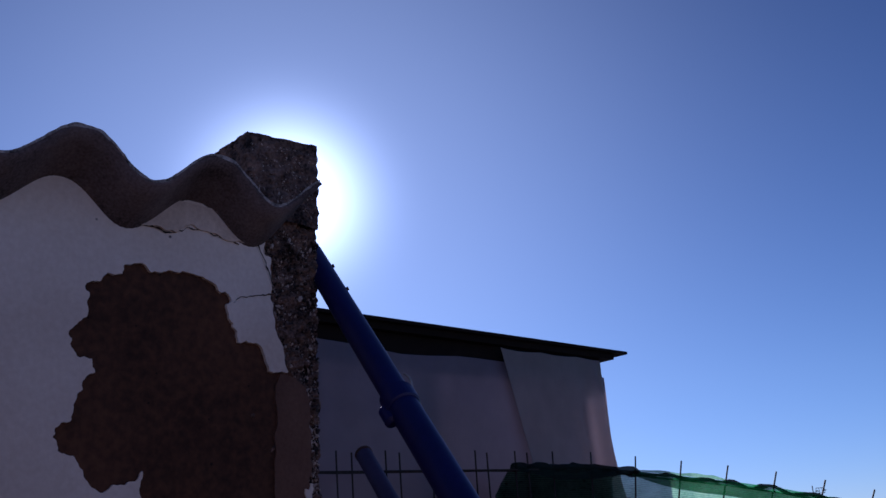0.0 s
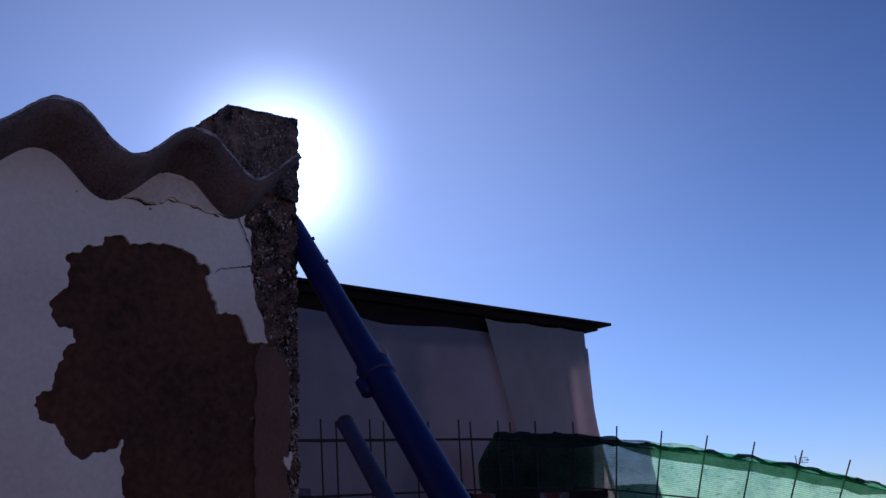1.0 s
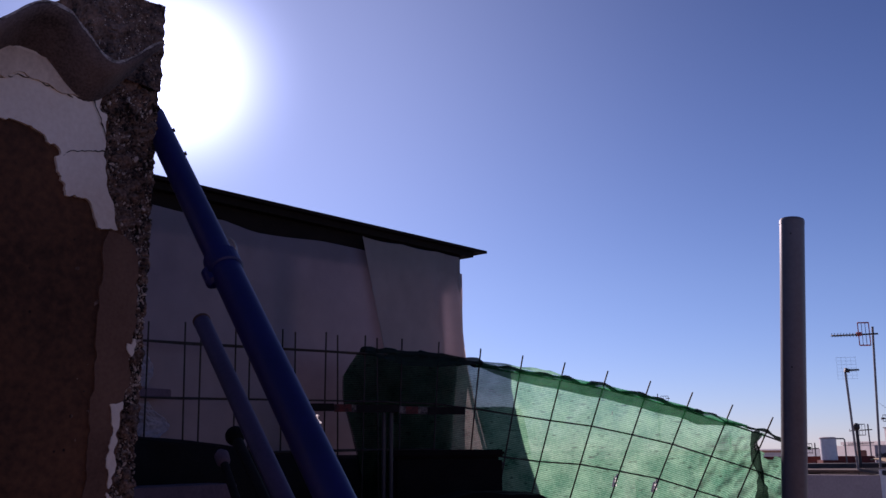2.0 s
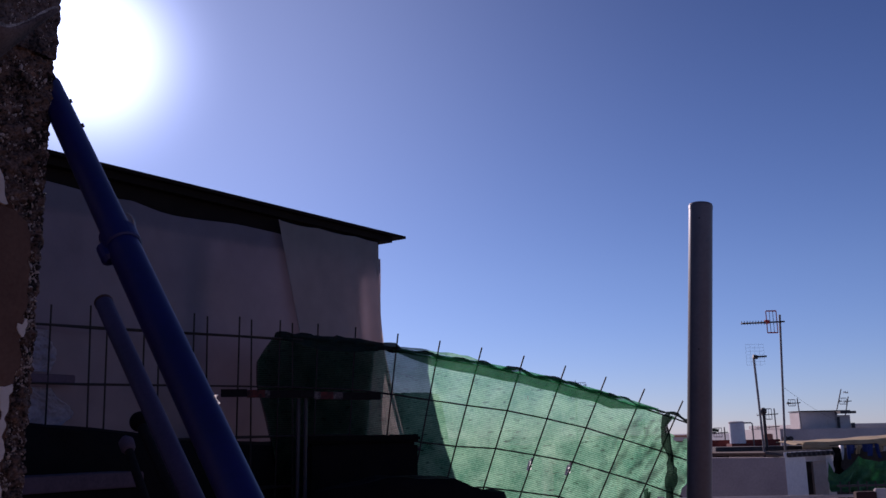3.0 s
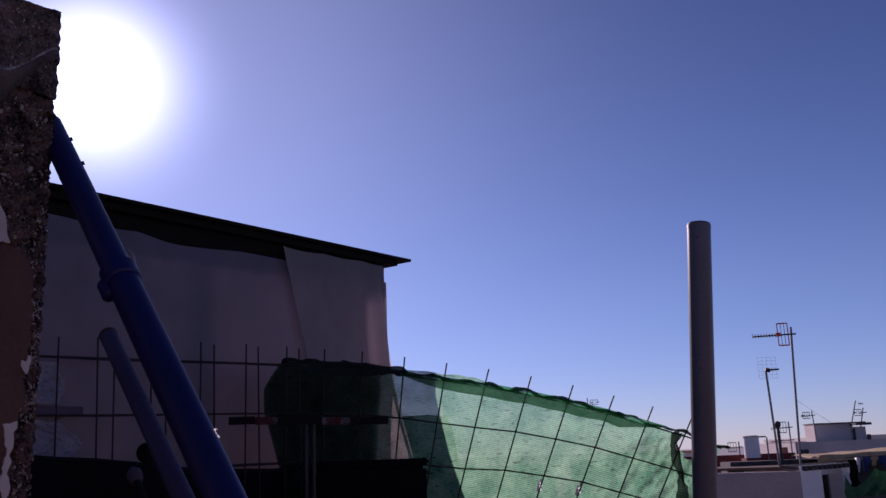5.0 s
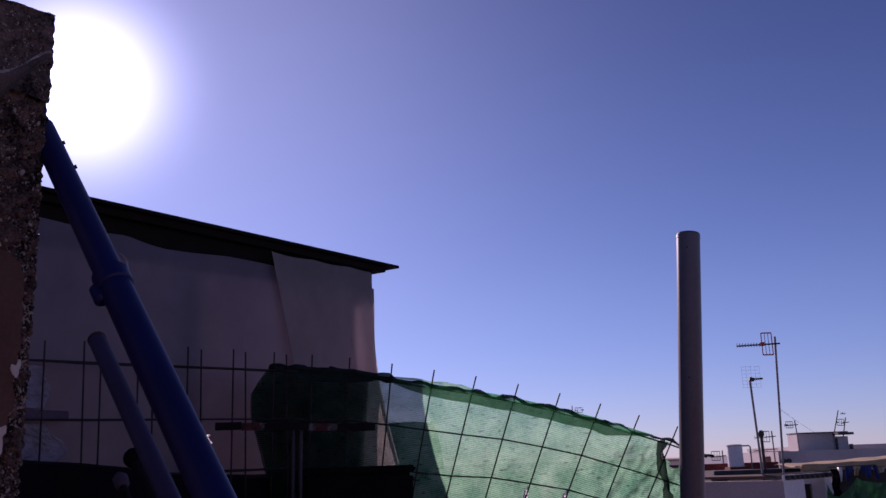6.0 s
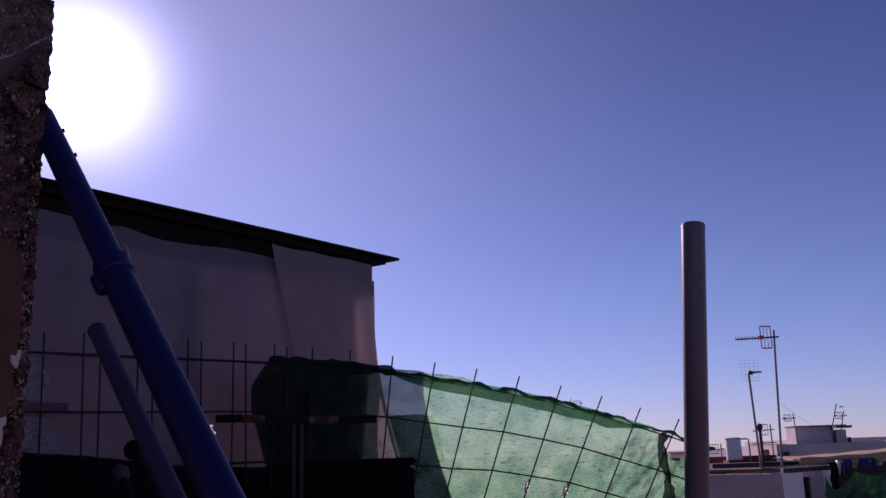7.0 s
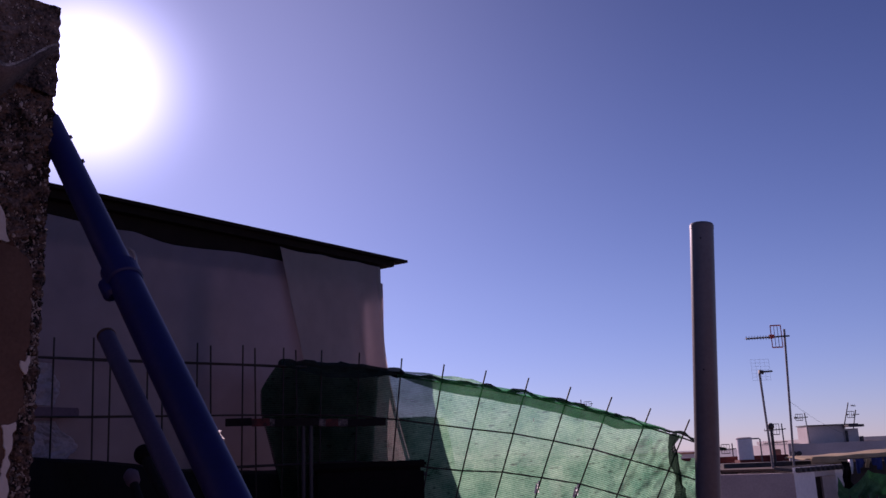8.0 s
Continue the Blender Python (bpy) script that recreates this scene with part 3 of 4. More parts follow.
# dark bars behind, one with a round black end, one with a milky plastic cap
P3 = (-0.085, 2.05, 1.632)
pole3 = lambda z: on_pole(P3, (-0.60, 1.05), z)
prop3 = thing("leaning_bar", pole3(0.0), "dark steel bar with a round black end cap", "bar", "leaning bars")
under(part("bar", tube([pole3(0.0), pole3(1.62)], 0.011, 16), BAND_BLACK, smooth=True), prop3)
ball = bmesh.new()
bmesh.ops.create_uvsphere(ball, u_segments=18, v_segments=12, radius=0.020, matrix=Matrix.Translation(pole3(1.632)))
under(part("end_cap", ball, BLACK, label="round black cap", smooth=True), prop3)
P4 = (-0.125, 2.2, 1.588)
pole4 = lambda z: on_pole(P4, (-0.50, 1.05), z)
prop4 = thing("leaning_bar", pole4(0.0), "dark thin bar with a milky plastic cap", "bar", "leaning bars")
under(part("bar", tube([pole4(0.0), pole4(1.585)], 0.009, 16), BAND_BLACK, smooth=True), prop4)
axis4 = (pole4(2.0) - pole4(1.0)).normalized()
top4 = pole4(1.58)
under(part("end_cap", tube([top4 - axis4 * 0.01, top4, top4 + axis4 * 0.02, top4 + axis4 * 0.032], [0.010, 0.015, 0.016, 0.008], 16), PURPLE, label="milky plastic cap", smooth=True), prop4)

# ---------- grey post ----------
def post_at(z):
    return Vector((0.923 + 0.0694 * (z - 2.002), 1.62 - 0.0336 * (z - 2.002), z))


post = thing("pipe_post", post_at(0), "smooth grey painted steel pipe standing slightly out of plumb", "pipe")
r = 0.0212
under(part("pipe", tube([post_at(z) for z in (0.01, 0.6, 1.2, 1.991)], r, 48, caps=False), GALV, smooth=True), post)
under(part("cap", tube([post_at(z) for z in (1.9905, 1.997, 2.0005, 2.002)], [r + 0.0004, r + 0.0004, r - 0.0012, r - 0.004], 48), GALV, label="thin rounded end cap", smooth=False), post)
under(part("flange", tube([post_at(0), post_at(0.01)], 0.06, 32), GALV), post)
for z in (1.735, 1.97):
    c = post_at(z) + Vector((-0.55, -0.83, 0)) * (r - 0.002)
    under(part("screw", tube([c, c + Vector((-0.55, -0.83, 0)) * 0.003], 0.0016, 8), IRON), post)

# ---------- shed ----------
shed = thing("shed", shed_at(2.2, -1.0, 0), "low shed with a dark timber roof and milky plastic film walls", "shed")
ROOF_O = 0.05


def roof_z(s):
    return 2.373 + 0.0325 * (s - 1.764)


bm = bmesh.new()
for s0, s1 in ((0.2, 3.236),):
    v = []
    for s in (s0, s1):
        for o, lift in ((ROOF_O, 0.0), (-2.2, 0.0)):
            for t in (-0.011, 0.0):
                v.append(bm.verts.new(shed_at(s, o, roof_z(s) + lift + t)))
    for f in ((0, 1, 3, 2), (4, 6, 7, 5), (0, 4, 5, 1), (2, 3, 7, 6), (0, 2, 6, 4), (1, 5, 7, 3)):
        bm.faces.new([v[i] for i in f])
    bmesh.ops.recalc_face_normals(bm, faces=bm.faces[:])
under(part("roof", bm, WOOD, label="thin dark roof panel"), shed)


def beam(s0, s1, o0, o1, t0, t1):
    b = bmesh.new()
    v = [b.verts.new(shed_at(s, o, roof_z(s) + t)) for s in (s0, s1) for o in (o0, o1) for t in (t0, t1)]
    fs = [b.faces.new([v[i] for i in f]) for f in ((0, 1, 3, 2), (4, 6, 7, 5), (0, 4, 5, 1), (2, 3, 7, 6), (0, 2, 6, 4), (1, 5, 7, 3))]
    bmesh.ops.recalc_face_normals(b, faces=fs)
    return b


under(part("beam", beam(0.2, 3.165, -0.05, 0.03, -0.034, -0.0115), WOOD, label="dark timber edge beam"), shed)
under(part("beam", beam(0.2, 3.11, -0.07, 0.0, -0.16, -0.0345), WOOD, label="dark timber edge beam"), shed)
for s in (0.4, 1.3, 2.2):
    under(part("shed_post", box(s - 0.03, s + 0.03, -0.10, -0.04, 0.0, 2.20, shed_at), WOOD), shed)


def film_left(u, v):
    s = 0.2 + 2.9 * u
    top = between(s, ((1.6, 2.29), (1.81, 2.287), (1.88, 2.295), (1.98, 2.281), (2.03, 2.280), (2.13, 2.287), (2.29, 2.301), (2.5, 2.306)))[0]
    z = top - v * (top - 0.1)
    o = 0.012 + 0.012 * noise.noise(Vector((s * 2.1, z * 1.6, 1.0))) + 0.005 * noise.noise(Vector((s * 7 + z * 5, z * 6 - s * 4, 4.0))) + 0.004 * max(0.0, noise.noise(Vector((s * 5 - z * 3, z * 26 - s * 7, 12.0)))) ** 2
    return shed_at(s, o, z)


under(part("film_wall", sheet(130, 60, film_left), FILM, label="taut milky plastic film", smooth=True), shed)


def film_right(u, v):
    top = 2.349 + 0.023 * u - 0.005 * abs(math.sin(u * 9))
    z = top - v * (top - 0.1)
    drop = top - z
    s0 = 2.478 + 0.302 * drop
    s1 = 3.100 + 0.45 * max(0.0, min(drop, 0.9) - 0.28) ** 1.5
    s = s0 + (s1 - s0) * u
    fold = 0.040 * math.exp(-((u - 0.84) / 0.045) ** 2) + 0.016 * math.exp(-((u - 0.95) / 0.03) ** 2) + 0.012 * math.exp(-((u - 0.62) / 0.05) ** 2) - 0.026 * math.exp(-((u - 0.91) / 0.03) ** 2)
    o = 0.036 + fold * min(1, drop * 5) + 0.006 * noise.noise(Vector((s * 4, z * 2, 9.0))) - 0.03 * max(0, u - 0.93) / 0.07
    return shed_at(s, o, z)


# separate right-hand sheet, its colour also raised for sunlight coming through
under(part("film_wall", sheet(90, 60, film_right), BACKLIT_FILM, label="overlapping milky plastic film with folds", smooth=True), shed)
seam = [film_right(0.0, v / 20) + Vector((R2, -R2, 0)) * 0.003 for v in range(21)]
under(part("seam", tube(seam, 0.0017, 8), BACKLIT_FILM, label="rolled film edge", smooth=True), shed)
# unseen end sheet, whitened and set back so sunlight brightens the front film
under(part("film_wall", sheet(40, 30, lambda u, v: shed_at(3.055 + 0.04 * v + 0.008 * math.sin(u * 30), -0.13 - 0.02 * math.sin(v * 9) - u * 1.75, 2.38 - v * 2.28)), END_FILM, smooth=True), shed)
# back and left walls out of view, added to keep light off the film
under(part("unseen_back_wall", box(0.2, 3.10, -2.0, -1.95, 0.0, 2.31, shed_at), WOOD), shed)
under(part("unseen_side_wall", box(0.2, 0.24, -1.95, -0.1, 0.0, 2.31, shed_at), WOOD), shed)

under(part("batten", box(1.2, 1.70, 0.03, 0.05, 1.745, 1.770, shed_at, 0.003), PURPLE, label="purple stained batten"), shed)
# crumpled film pieces, coloured pale for the sun's glint on the plastic
for s0, s1, z0, z1 in ((1.36, 1.652, 1.775, 1.885), (1.34, 1.695, 1.635, 1.735)):
    def crumple(u, v, s0=s0, s1=s1, z0=z0, z1=z1):
        s, z = s0 + (s1 - s0) * u, z0 + (z1 - z0) * v
        edge = 0.03 * noise.noise(Vector((z * 22, s0, 0))) * (u > 0.6) - 0.05 * (u > 0.6) * abs(v - 0.3)
        return shed_at(s + edge, 0.034 + 0.010 * noise.noise(Vector((s * 40, z * 46, 2))) + 0.006 * noise.noise(Vector((s * 110, z * 120, 5))), z)
    under(part("film_scrap", sheet(60, 40, crumple), GLINT_FILM, label="crumpled film piece with sun glints in its colour"), shed)

# ---------- welded mesh panels ----------
# bar number, x, y, tip height, lean along the panel, row spacing
PANEL = ((0, -0.299, 2.720, 1.956, -0.03, 0.151), (3, 0.092, 2.990, 1.965, 0.0, 0.151), (5, 0.345, 3.156, 1.966, 0.03, 0.151), (6, 0.477, 3.215, 1.963, 0.06, 0.150),
         (7, 0.626, 3.235, 1.943, 0.118, 0.146), (9, 0.917, 3.206, 1.893, 0.294, 0.137), (10, 1.064, 3.188, 1.863, 0.35, 0.127), (11, 1.210, 3.173, 1.827, 0.407, 0.121),
         (12, 1.353, 3.158, 1.787, 0.465, 0.114), (14, 1.624, 3.129, 1.700, 0.543, 0.110), (16.5, 1.95, 3.095, 1.58, 0.58, 0.108))


def node(i, drop, behind=0.0):
    """A point of the panel: bar i, drop metres below the tip's level."""
    x, y, z, lean, _ = between(i, PANEL)
    x2, y2, _, _, _ = between(min(i + 0.4, 16.4), PANEL)
    x1, y1, _, _, _ = between(max(i - 0.4, 0.0), PANEL)
    along = Vector((x2 - x1, y2 - y1, 0)).normalized()
    back = Vector((-along.y, along.x, 0))
    return Vector((x, y, z - drop)) - along * lean * drop + back * behind


panel = thing("mesh_panel", (0.6, 3.2, 0), "rusty dark welded wire mesh panel, sagging and bent", "wire mesh", "wire mesh panels")
for i in range(0, 15):
    under(part("bar", tube([node(i, d) for d in (0, 0.05, 0.2, 0.4, 0.7, 1.1, 1.4, between(i, PANEL)[2] - 0.0)], 0.0026, 6), WIRE, smooth=True), panel)
for j in range(0, 14):
    pts = []
    for k in range(-2, 61):
        i = max(0.0, k / 4)
        drop = 0.061 + between(i, PANEL)[4] * j
        if k < 0:
            pts.append(node(0, drop) - Vector((0.125, 0.087, 0)) * (0.4 if k == -1 else 1.9))
        elif between(i, PANEL)[2] - drop > 0.0:
            pts.append(node(i, drop, 0.004))
    if len(pts) > 3:
        under(part("bar", tube(pts, 0.0026, 6), WIRE, smooth=True), panel)
panel_b = thing("mesh_panel", (-0.2, 2.8, 0), "rusty dark welded wire mesh panel standing upright", "wire mesh", "wire mesh panels")


def node_b(i, drop):
    return Vector((0.264 - 0.1294 * i, 3.081 - 0.0836 * i, 1.960 - 0.0018 * i - drop)) + Vector((-0.55, 0.83, 0)) * 0.012 + Vector((0.83, 0.55, 0)) * 0.02 * drop


for i in range(0, 10):
    under(part("bar", tube([node_b(i, d) for d in (0, 0.5, 1.0, 1.955 - 0.0018 * i)], 0.0026, 6), WIRE, smooth=True), panel_b)
for j in range(0, 14):
    under(part("bar", tube([node_b(i, 0.053 + 0.153 * j) + Vector((0.002, -0.003, 0)) for i in (-0.25, 3, 6, 9.3)], 0.0026, 6), WIRE, smooth=True), panel_b)

# ---------- green shade net ----------
net = thing("shade_net", (1.0, 3.2, 0), "green woven shade net tied to wire mesh, torn end", "net")
NET_END = 15.05


def net_edge(drop):
    return between(drop, ((0.05, 3.95), (0.13, 3.55), (0.2, 3.55), (0.4, 4.0), (0.7, 4.5), (1.5, 4.5)))[0]


def net_point(u, v):
    drop = 0.055 + v * 1.18
    start = net_edge(drop)
    i = start + (NET_END - start) * u
    p = node(i, drop, 0.014)
    wrinkle = min(1.0, max(0.0, (i - 12.3) / 1.5))
    out = 0.010 * noise.noise(Vector((i * 0.9, drop * 5, 2.0))) + 0.012 * math.sin(i * math.pi) ** 2 * min(1, drop * 4) * 0.5
    out += wrinkle * (0.042 * noise.noise(Vector((i * 2.4 + drop * 6, drop * 13 - i, 5.0))) + 0.024 * noise.noise(Vector((i * 6, drop * 30, 2.0))) + 0.011 * noise.noise(Vector((i * 9 + drop * 30, drop * 58 - i * 5, 7.0))))
    x2 = Vector((-0.1, 0.99, 0)) if i > 7 else Vector((-0.5, 0.86, 0))
    p += x2 * (0.004 + out)
    p.z += wrinkle * 0.012 * noise.noise(Vector((i * 4, drop * 8, 1.0)))
    return p


def net_keep(u, v):
    drop = 0.055 + v * 1.18
    i = net_edge(drop) + (NET_END - net_edge(drop)) * u
    hole = math.hypot((i - 14.58) / 0.30, (drop - 0.37) / 0.07) + 0.5 * noise.noise(Vector((i * 3, drop * 18, 0)))
    gap = math.hypot((i - 14.28) / 0.40, (drop - 0.085) / 0.032) + 0.25 * noise.noise(Vector((i * 5, drop * 40, 3)))
    tied = min(math.hypot((i - a) / 0.06, (drop - b) / 0.02) for a, b in ((11, 0.335), (12, 0.312)))
    return hole > 1 and gap > 1 and tied > 1


bm = sheet(260, 110, net_point, uv=lambda u, v: (u * 1.6, v * 1.18), keep=net_keep)
under(part("net_cloth", bm, NET, smooth=True), net)
rim = [node(3.95 + 11.2 * k / 120, 0.052 + 0.012 * noise.noise(Vector((k * 0.21, 0, 8))), 0.004) for k in range(121)]
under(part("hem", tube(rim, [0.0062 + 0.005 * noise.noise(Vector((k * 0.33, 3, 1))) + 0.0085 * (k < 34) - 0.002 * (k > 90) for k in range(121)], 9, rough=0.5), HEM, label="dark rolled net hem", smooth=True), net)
# the left length takes dark HEM, with the shed's shade in its colour
for a, b, drop, cloth in ((4.0, 7.1, 0.046, HEM), (6.9, 13.5, 0.052, FOLD)):
    def flap(u, v, a=a, b=b, drop=drop):
        i = a + (b - a) * u
        size = drop * (0.88 + 0.12 * noise.noise(Vector((i * 1.3, 2, 2)))) * min(1, 0.35 + (i - a) * 0.6) * min(1.0, 0.1 + (b - i) * 0.8)
        return node(i, 0.048 + v * size, -0.006 - 0.008 * v + 0.006 * noise.noise(Vector((i * 3, v * 2, 6))))
    under(part("flap", sheet(100, 6, flap, uv=lambda u, v: (u * 1.4, v * 0.06)), cloth, label="folded double net edge", smooth=True), net)
# dark sheet behind the net's left end, painting in the shed's shade
def shade_sheet(u, v):
    d = 0.058 + 0.56 * v
    i = net_edge(d) + 0.04 + (6.5 - net_edge(d)) * u
    return node(i, d, 0.034 + 0.005 * noise.noise(Vector((i * 3, d * 20, 5))))


under(part("patch", sheet(30, 30, shade_sheet, uv=lambda u, v: (u * 0.3, v * 0.56)), NET_SHADE, label="dark sheet added for shed shade on the net", smooth=True), net)


def lip(u, v):
    i = 6.95 + 2.2 * u
    tall = 0.014 * min(1.0, 0.3 + u * 1.6) * min(1.0, (1 - u) * 5) * (0.8 + 0.5 * noise.noise(Vector((i * 2.2, 1, 4))))
    return node(i, 0.046 - v * tall, 0.010 + 0.006 * noise.noise(Vector((i * 3, v, 2))))


under(part("flap", sheet(60, 5, lip, uv=lambda u, v: (u * 0.45, v * 0.03)), NET, label="pale single net edge standing above the hem", smooth=True), net)
STRANDS = (((0.055, 13.78), (0.10, 13.82), (0.14, 14.05), (0.21, 14.40), (0.30, 14.72), (0.42, 14.92), (0.60, 15.0)),
           ((0.30, 14.10), (0.36, 14.22), (0.44, 14.18), (0.56, 14.30)))
for k, line in enumerate(STRANDS):
    def fold(u, v, k=k, line=line):
        d = line[0][0] + u * (line[-1][0] - line[0][0])
        i = between(d, line)[0] + 0.05 * noise.noise(Vector((d * 30, k * 3.0, 0)))
        wide = (0.42, 0.20)[k] * (0.55 + 0.6 * abs(noise.noise(Vector((d * 22, k, 3))))) * min(1.0, 0.35 + 5 * (1 - u))
        twist = math.sin(d * 34 + k)
        return node(i + (v - 0.5) * wide * (0.45 + 0.55 * abs(twist)), d + 0.015 * noise.noise(Vector((v * 3, d * 20, k))), -0.004 - 0.016 * math.sin(v * 3.1) - 0.010 * math.sin(v * 11 + d * 40))
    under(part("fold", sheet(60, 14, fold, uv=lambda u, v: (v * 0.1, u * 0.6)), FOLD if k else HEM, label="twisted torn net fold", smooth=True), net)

# ---------- things behind the mesh ----------
barrier = thing("trestle", (0.281, 2.9, 0), "dark trestle bar with red and white bands on a tube post", "trestle")
for a, c, m in ((0.045, 0.12, BAND_BLACK), (0.12, 0.172, BAND_RED), (0.172, 0.186, BAND_WHITE), (0.186, 0.315, BAND_BLACK), (0.315, 0.335, BAND_WHITE), (0.335, 0.372, BAND_RED), (0.372, 0.40, BAND_WHITE), (0.40, 0.515, BAND_BLACK)):
    under(part("band", box(a, c, 2.888, 2.912, 1.716 - 0.033 * (a - 0.06), 1.738 - 0.033 * (a - 0.06), bevel=0.0008), m), barrier)
for x in (0.270, 0.292):
    under(part("post", tube([(x, 2.90, 0.0), (x, 2.90, 1.7105)], 0.006, 14), STEEL_DIM, smooth=True), barrier)
tank = thing("storage_box", (0.47, 3.02, 0), "black plastic storage box in deep shade", "box")
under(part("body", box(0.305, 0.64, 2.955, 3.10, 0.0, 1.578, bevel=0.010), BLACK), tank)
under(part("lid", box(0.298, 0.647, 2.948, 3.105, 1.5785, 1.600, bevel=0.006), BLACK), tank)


def pile(u, v):
    s = 0.2 + 2.75 * u
    top = between(s, ((1.5, 1.648), (1.75, 1.630), (2.05, 1.598), (2.26, 1.587), (3.0, 1.575)))[0] + 0.006 * noise.noise(Vector((s * 9, 0, 2)))
    if v < 0.5:
        k = v * 2
        return shed_at(s, 0.05 + 0.10 * k, top - 0.015 * k * k)
    k = v * 2 - 1
    return shed_at(s, 0.15 + 0.04 * k + 0.012 * noise.noise(Vector((s * 4, k * 5, 1))), (top - 0.015) * (1 - k))


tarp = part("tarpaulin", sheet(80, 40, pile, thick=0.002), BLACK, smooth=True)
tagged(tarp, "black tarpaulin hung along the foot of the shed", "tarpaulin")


# dark stack added behind the net, shaped to fill the shed's shadow there
def heap(u, v):
    a = u * 2 * math.pi
    rr = (1 - v ** 9) * (1 + 0.05 * noise.noise(Vector((math.cos(a) * 1.5, math.sin(a) * 1.5, v * 3))))
    wide = 0.265 + 0.15 * (1 - v) ** 0.7
    top = 1.788 + 0.006 * noise.noise(Vector((math.cos(a) * 2, math.sin(a) * 2, 4)))
    return Vector((0.745 + wide * rr * math.cos(a), 4.42 + 0.22 * rr * math.sin(a), top * min(1.0, v * 1.25)))


sack = part("tarpaulin", sheet(60, 32, heap), BLACK, smooth=True)
tagged(sack, "black stack added beside the shed to darken the shaded net", "tarpaulin")


def mound(u, v):
    a = u * 2 * math.pi
    rr = (1 - v ** 7) * (1 + 0.04 * noise.noise(Vector((math.cos(a) * 1.5, math.sin(a) * 1.5, v * 3 + 7))))
    x = 0.58 + 0.32 * rr * math.cos(a)
    top = between(x, ((0.25, 1.44), (0.5, 1.485), (0.69, 1.478), (0.73, 1.455), (0.79, 1.436), (0.87, 1.434), (0.905, 1.40)))[0]
    top += 0.008 * noise.noise(Vector((x * 14, math.sin(a) * 2, 3)))
    return Vector((x, 2.74 + 0.11 * rr * math.sin(a), top * min(1.0, v * 1.3)))


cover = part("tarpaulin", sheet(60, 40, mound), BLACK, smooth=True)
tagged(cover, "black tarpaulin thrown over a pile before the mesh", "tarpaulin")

# black stand added only to hold up the pale ledge board
stand = thing("cabinet", shed_at(1.45, 0.26, 0), "black stand added under a pale ledge board before the shed", "cabinet")
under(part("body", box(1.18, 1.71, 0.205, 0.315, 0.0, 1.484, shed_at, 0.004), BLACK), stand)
under(part("top", box(1.17, 1.716, 0.20, 0.325, 1.485, 1.521, shed_at, 0.003), PURPLE, label="stained board top"), stand)

# small ties and a clip on the mesh
for i, drop in ((11, 0.335), (12, 0.312), (9, 0.16), (10.4, 0.13)):
    big = 1.0 if i in (11, 12) else 0.45
    c = node(i, drop, 0.012)
    def ribbon(u, v, c=c, big=big, i=i):
        turn = u * 8.5 + i
        wide = (v - 0.5) * 0.011 * big * (0.6 + 0.4 * math.sin(u * 3.1))
        bend = 0.004 * big * noise.noise(Vector((u * 5, i, 1)))
        return c + Vector((math.cos(turn) * wide + bend, math.sin(turn) * wide * 0.6, (0.5 - u) * 0.034 * big))
    tie = sheet(14, 3, ribbon)
    ob = part("tie", tie, TIE)
    tagged(ob, "small torn white plastic tie on the mesh", "tie", "plastic ties")
clip = part("clip", tube([node(7.72, 0.372, -0.008), node(7.80, 0.368, -0.008), node(8.02, 0.366, -0.01)], [0.004, 0.008, 0.006], 10), IRON)
tagged(clip, "small black clamp on the wire mesh", "clamp")

# ---------- neighbouring roofs ----------
def block(l0, l1, d0, d1, z0, z1, bevel=0.0):
    return box(l0, l1, d0, d1, z0, z1, far_at, bevel)


hut = thing("roof_hut", far_at(4.6, 13.6, -0.86), "whitewashed rooftop hut with an open doorway and tiled edge", "hut")
# side darkened in its colour for shade, front whitened as lit, doorway, roof


def slab(points, thick, z0, z1):
    """An upright wall through plan points (right, ahead)."""
    b = bmesh.new()
    for (l0, d0), (l1, d1) in zip(points, points[1:]):
        t = Vector((l1 - l0, d1 - d0)).normalized()
        q = Vector((-t.y, t.x)) * thick
        v = [b.verts.new(far_at(l + o.x, d + o.y, z)) for l, d in ((l0, d0), (l1, d1)) for o in (Vector((0, 0)), q) for z in (z0, z1)]
        fs = [b.faces.new([v[i] for i in f]) for f in ((0, 1, 3, 2), (4, 6, 7, 5), (0, 4, 5, 1), (2, 3, 7, 6), (0, 2, 6, 4), (1, 5, 7, 3))]
        bmesh.ops.recalc_face_normals(b, faces=fs)
    return b


under(part("wall", slab([(2.6, 13.75), (4.545, 12.5)], 0.2, -0.86, 1.22), WASH_SHADE), hut)
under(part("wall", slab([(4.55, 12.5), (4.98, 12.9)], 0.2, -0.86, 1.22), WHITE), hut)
under(part("wall", slab([(5.44, 13.33), (5.62, 13.5)], 0.2, -0.86, 1.22), WHITE), hut)
under(part("lintel", slab([(4.98, 12.9), (5.44, 13.33)], 0.2, 1.15, 1.22), WHITEWASH), hut)
under(part("door_leaf", slab([(5.01, 12.99), (5.11, 13.5)], 0.04, -0.86, 1.145), IRON, label="dark open door leaf"), hut)
under(part("wall", slab([(4.4, 14.3), (5.6, 14.6)], 0.1, -0.86, 1.2), WHITEWASH), hut)
under(part("roof", slab([(2.6, 14.9), (5.3, 13.35)], 1.2, 1.222, 1.26), SCREEN, label="reddish flat roof"), hut)
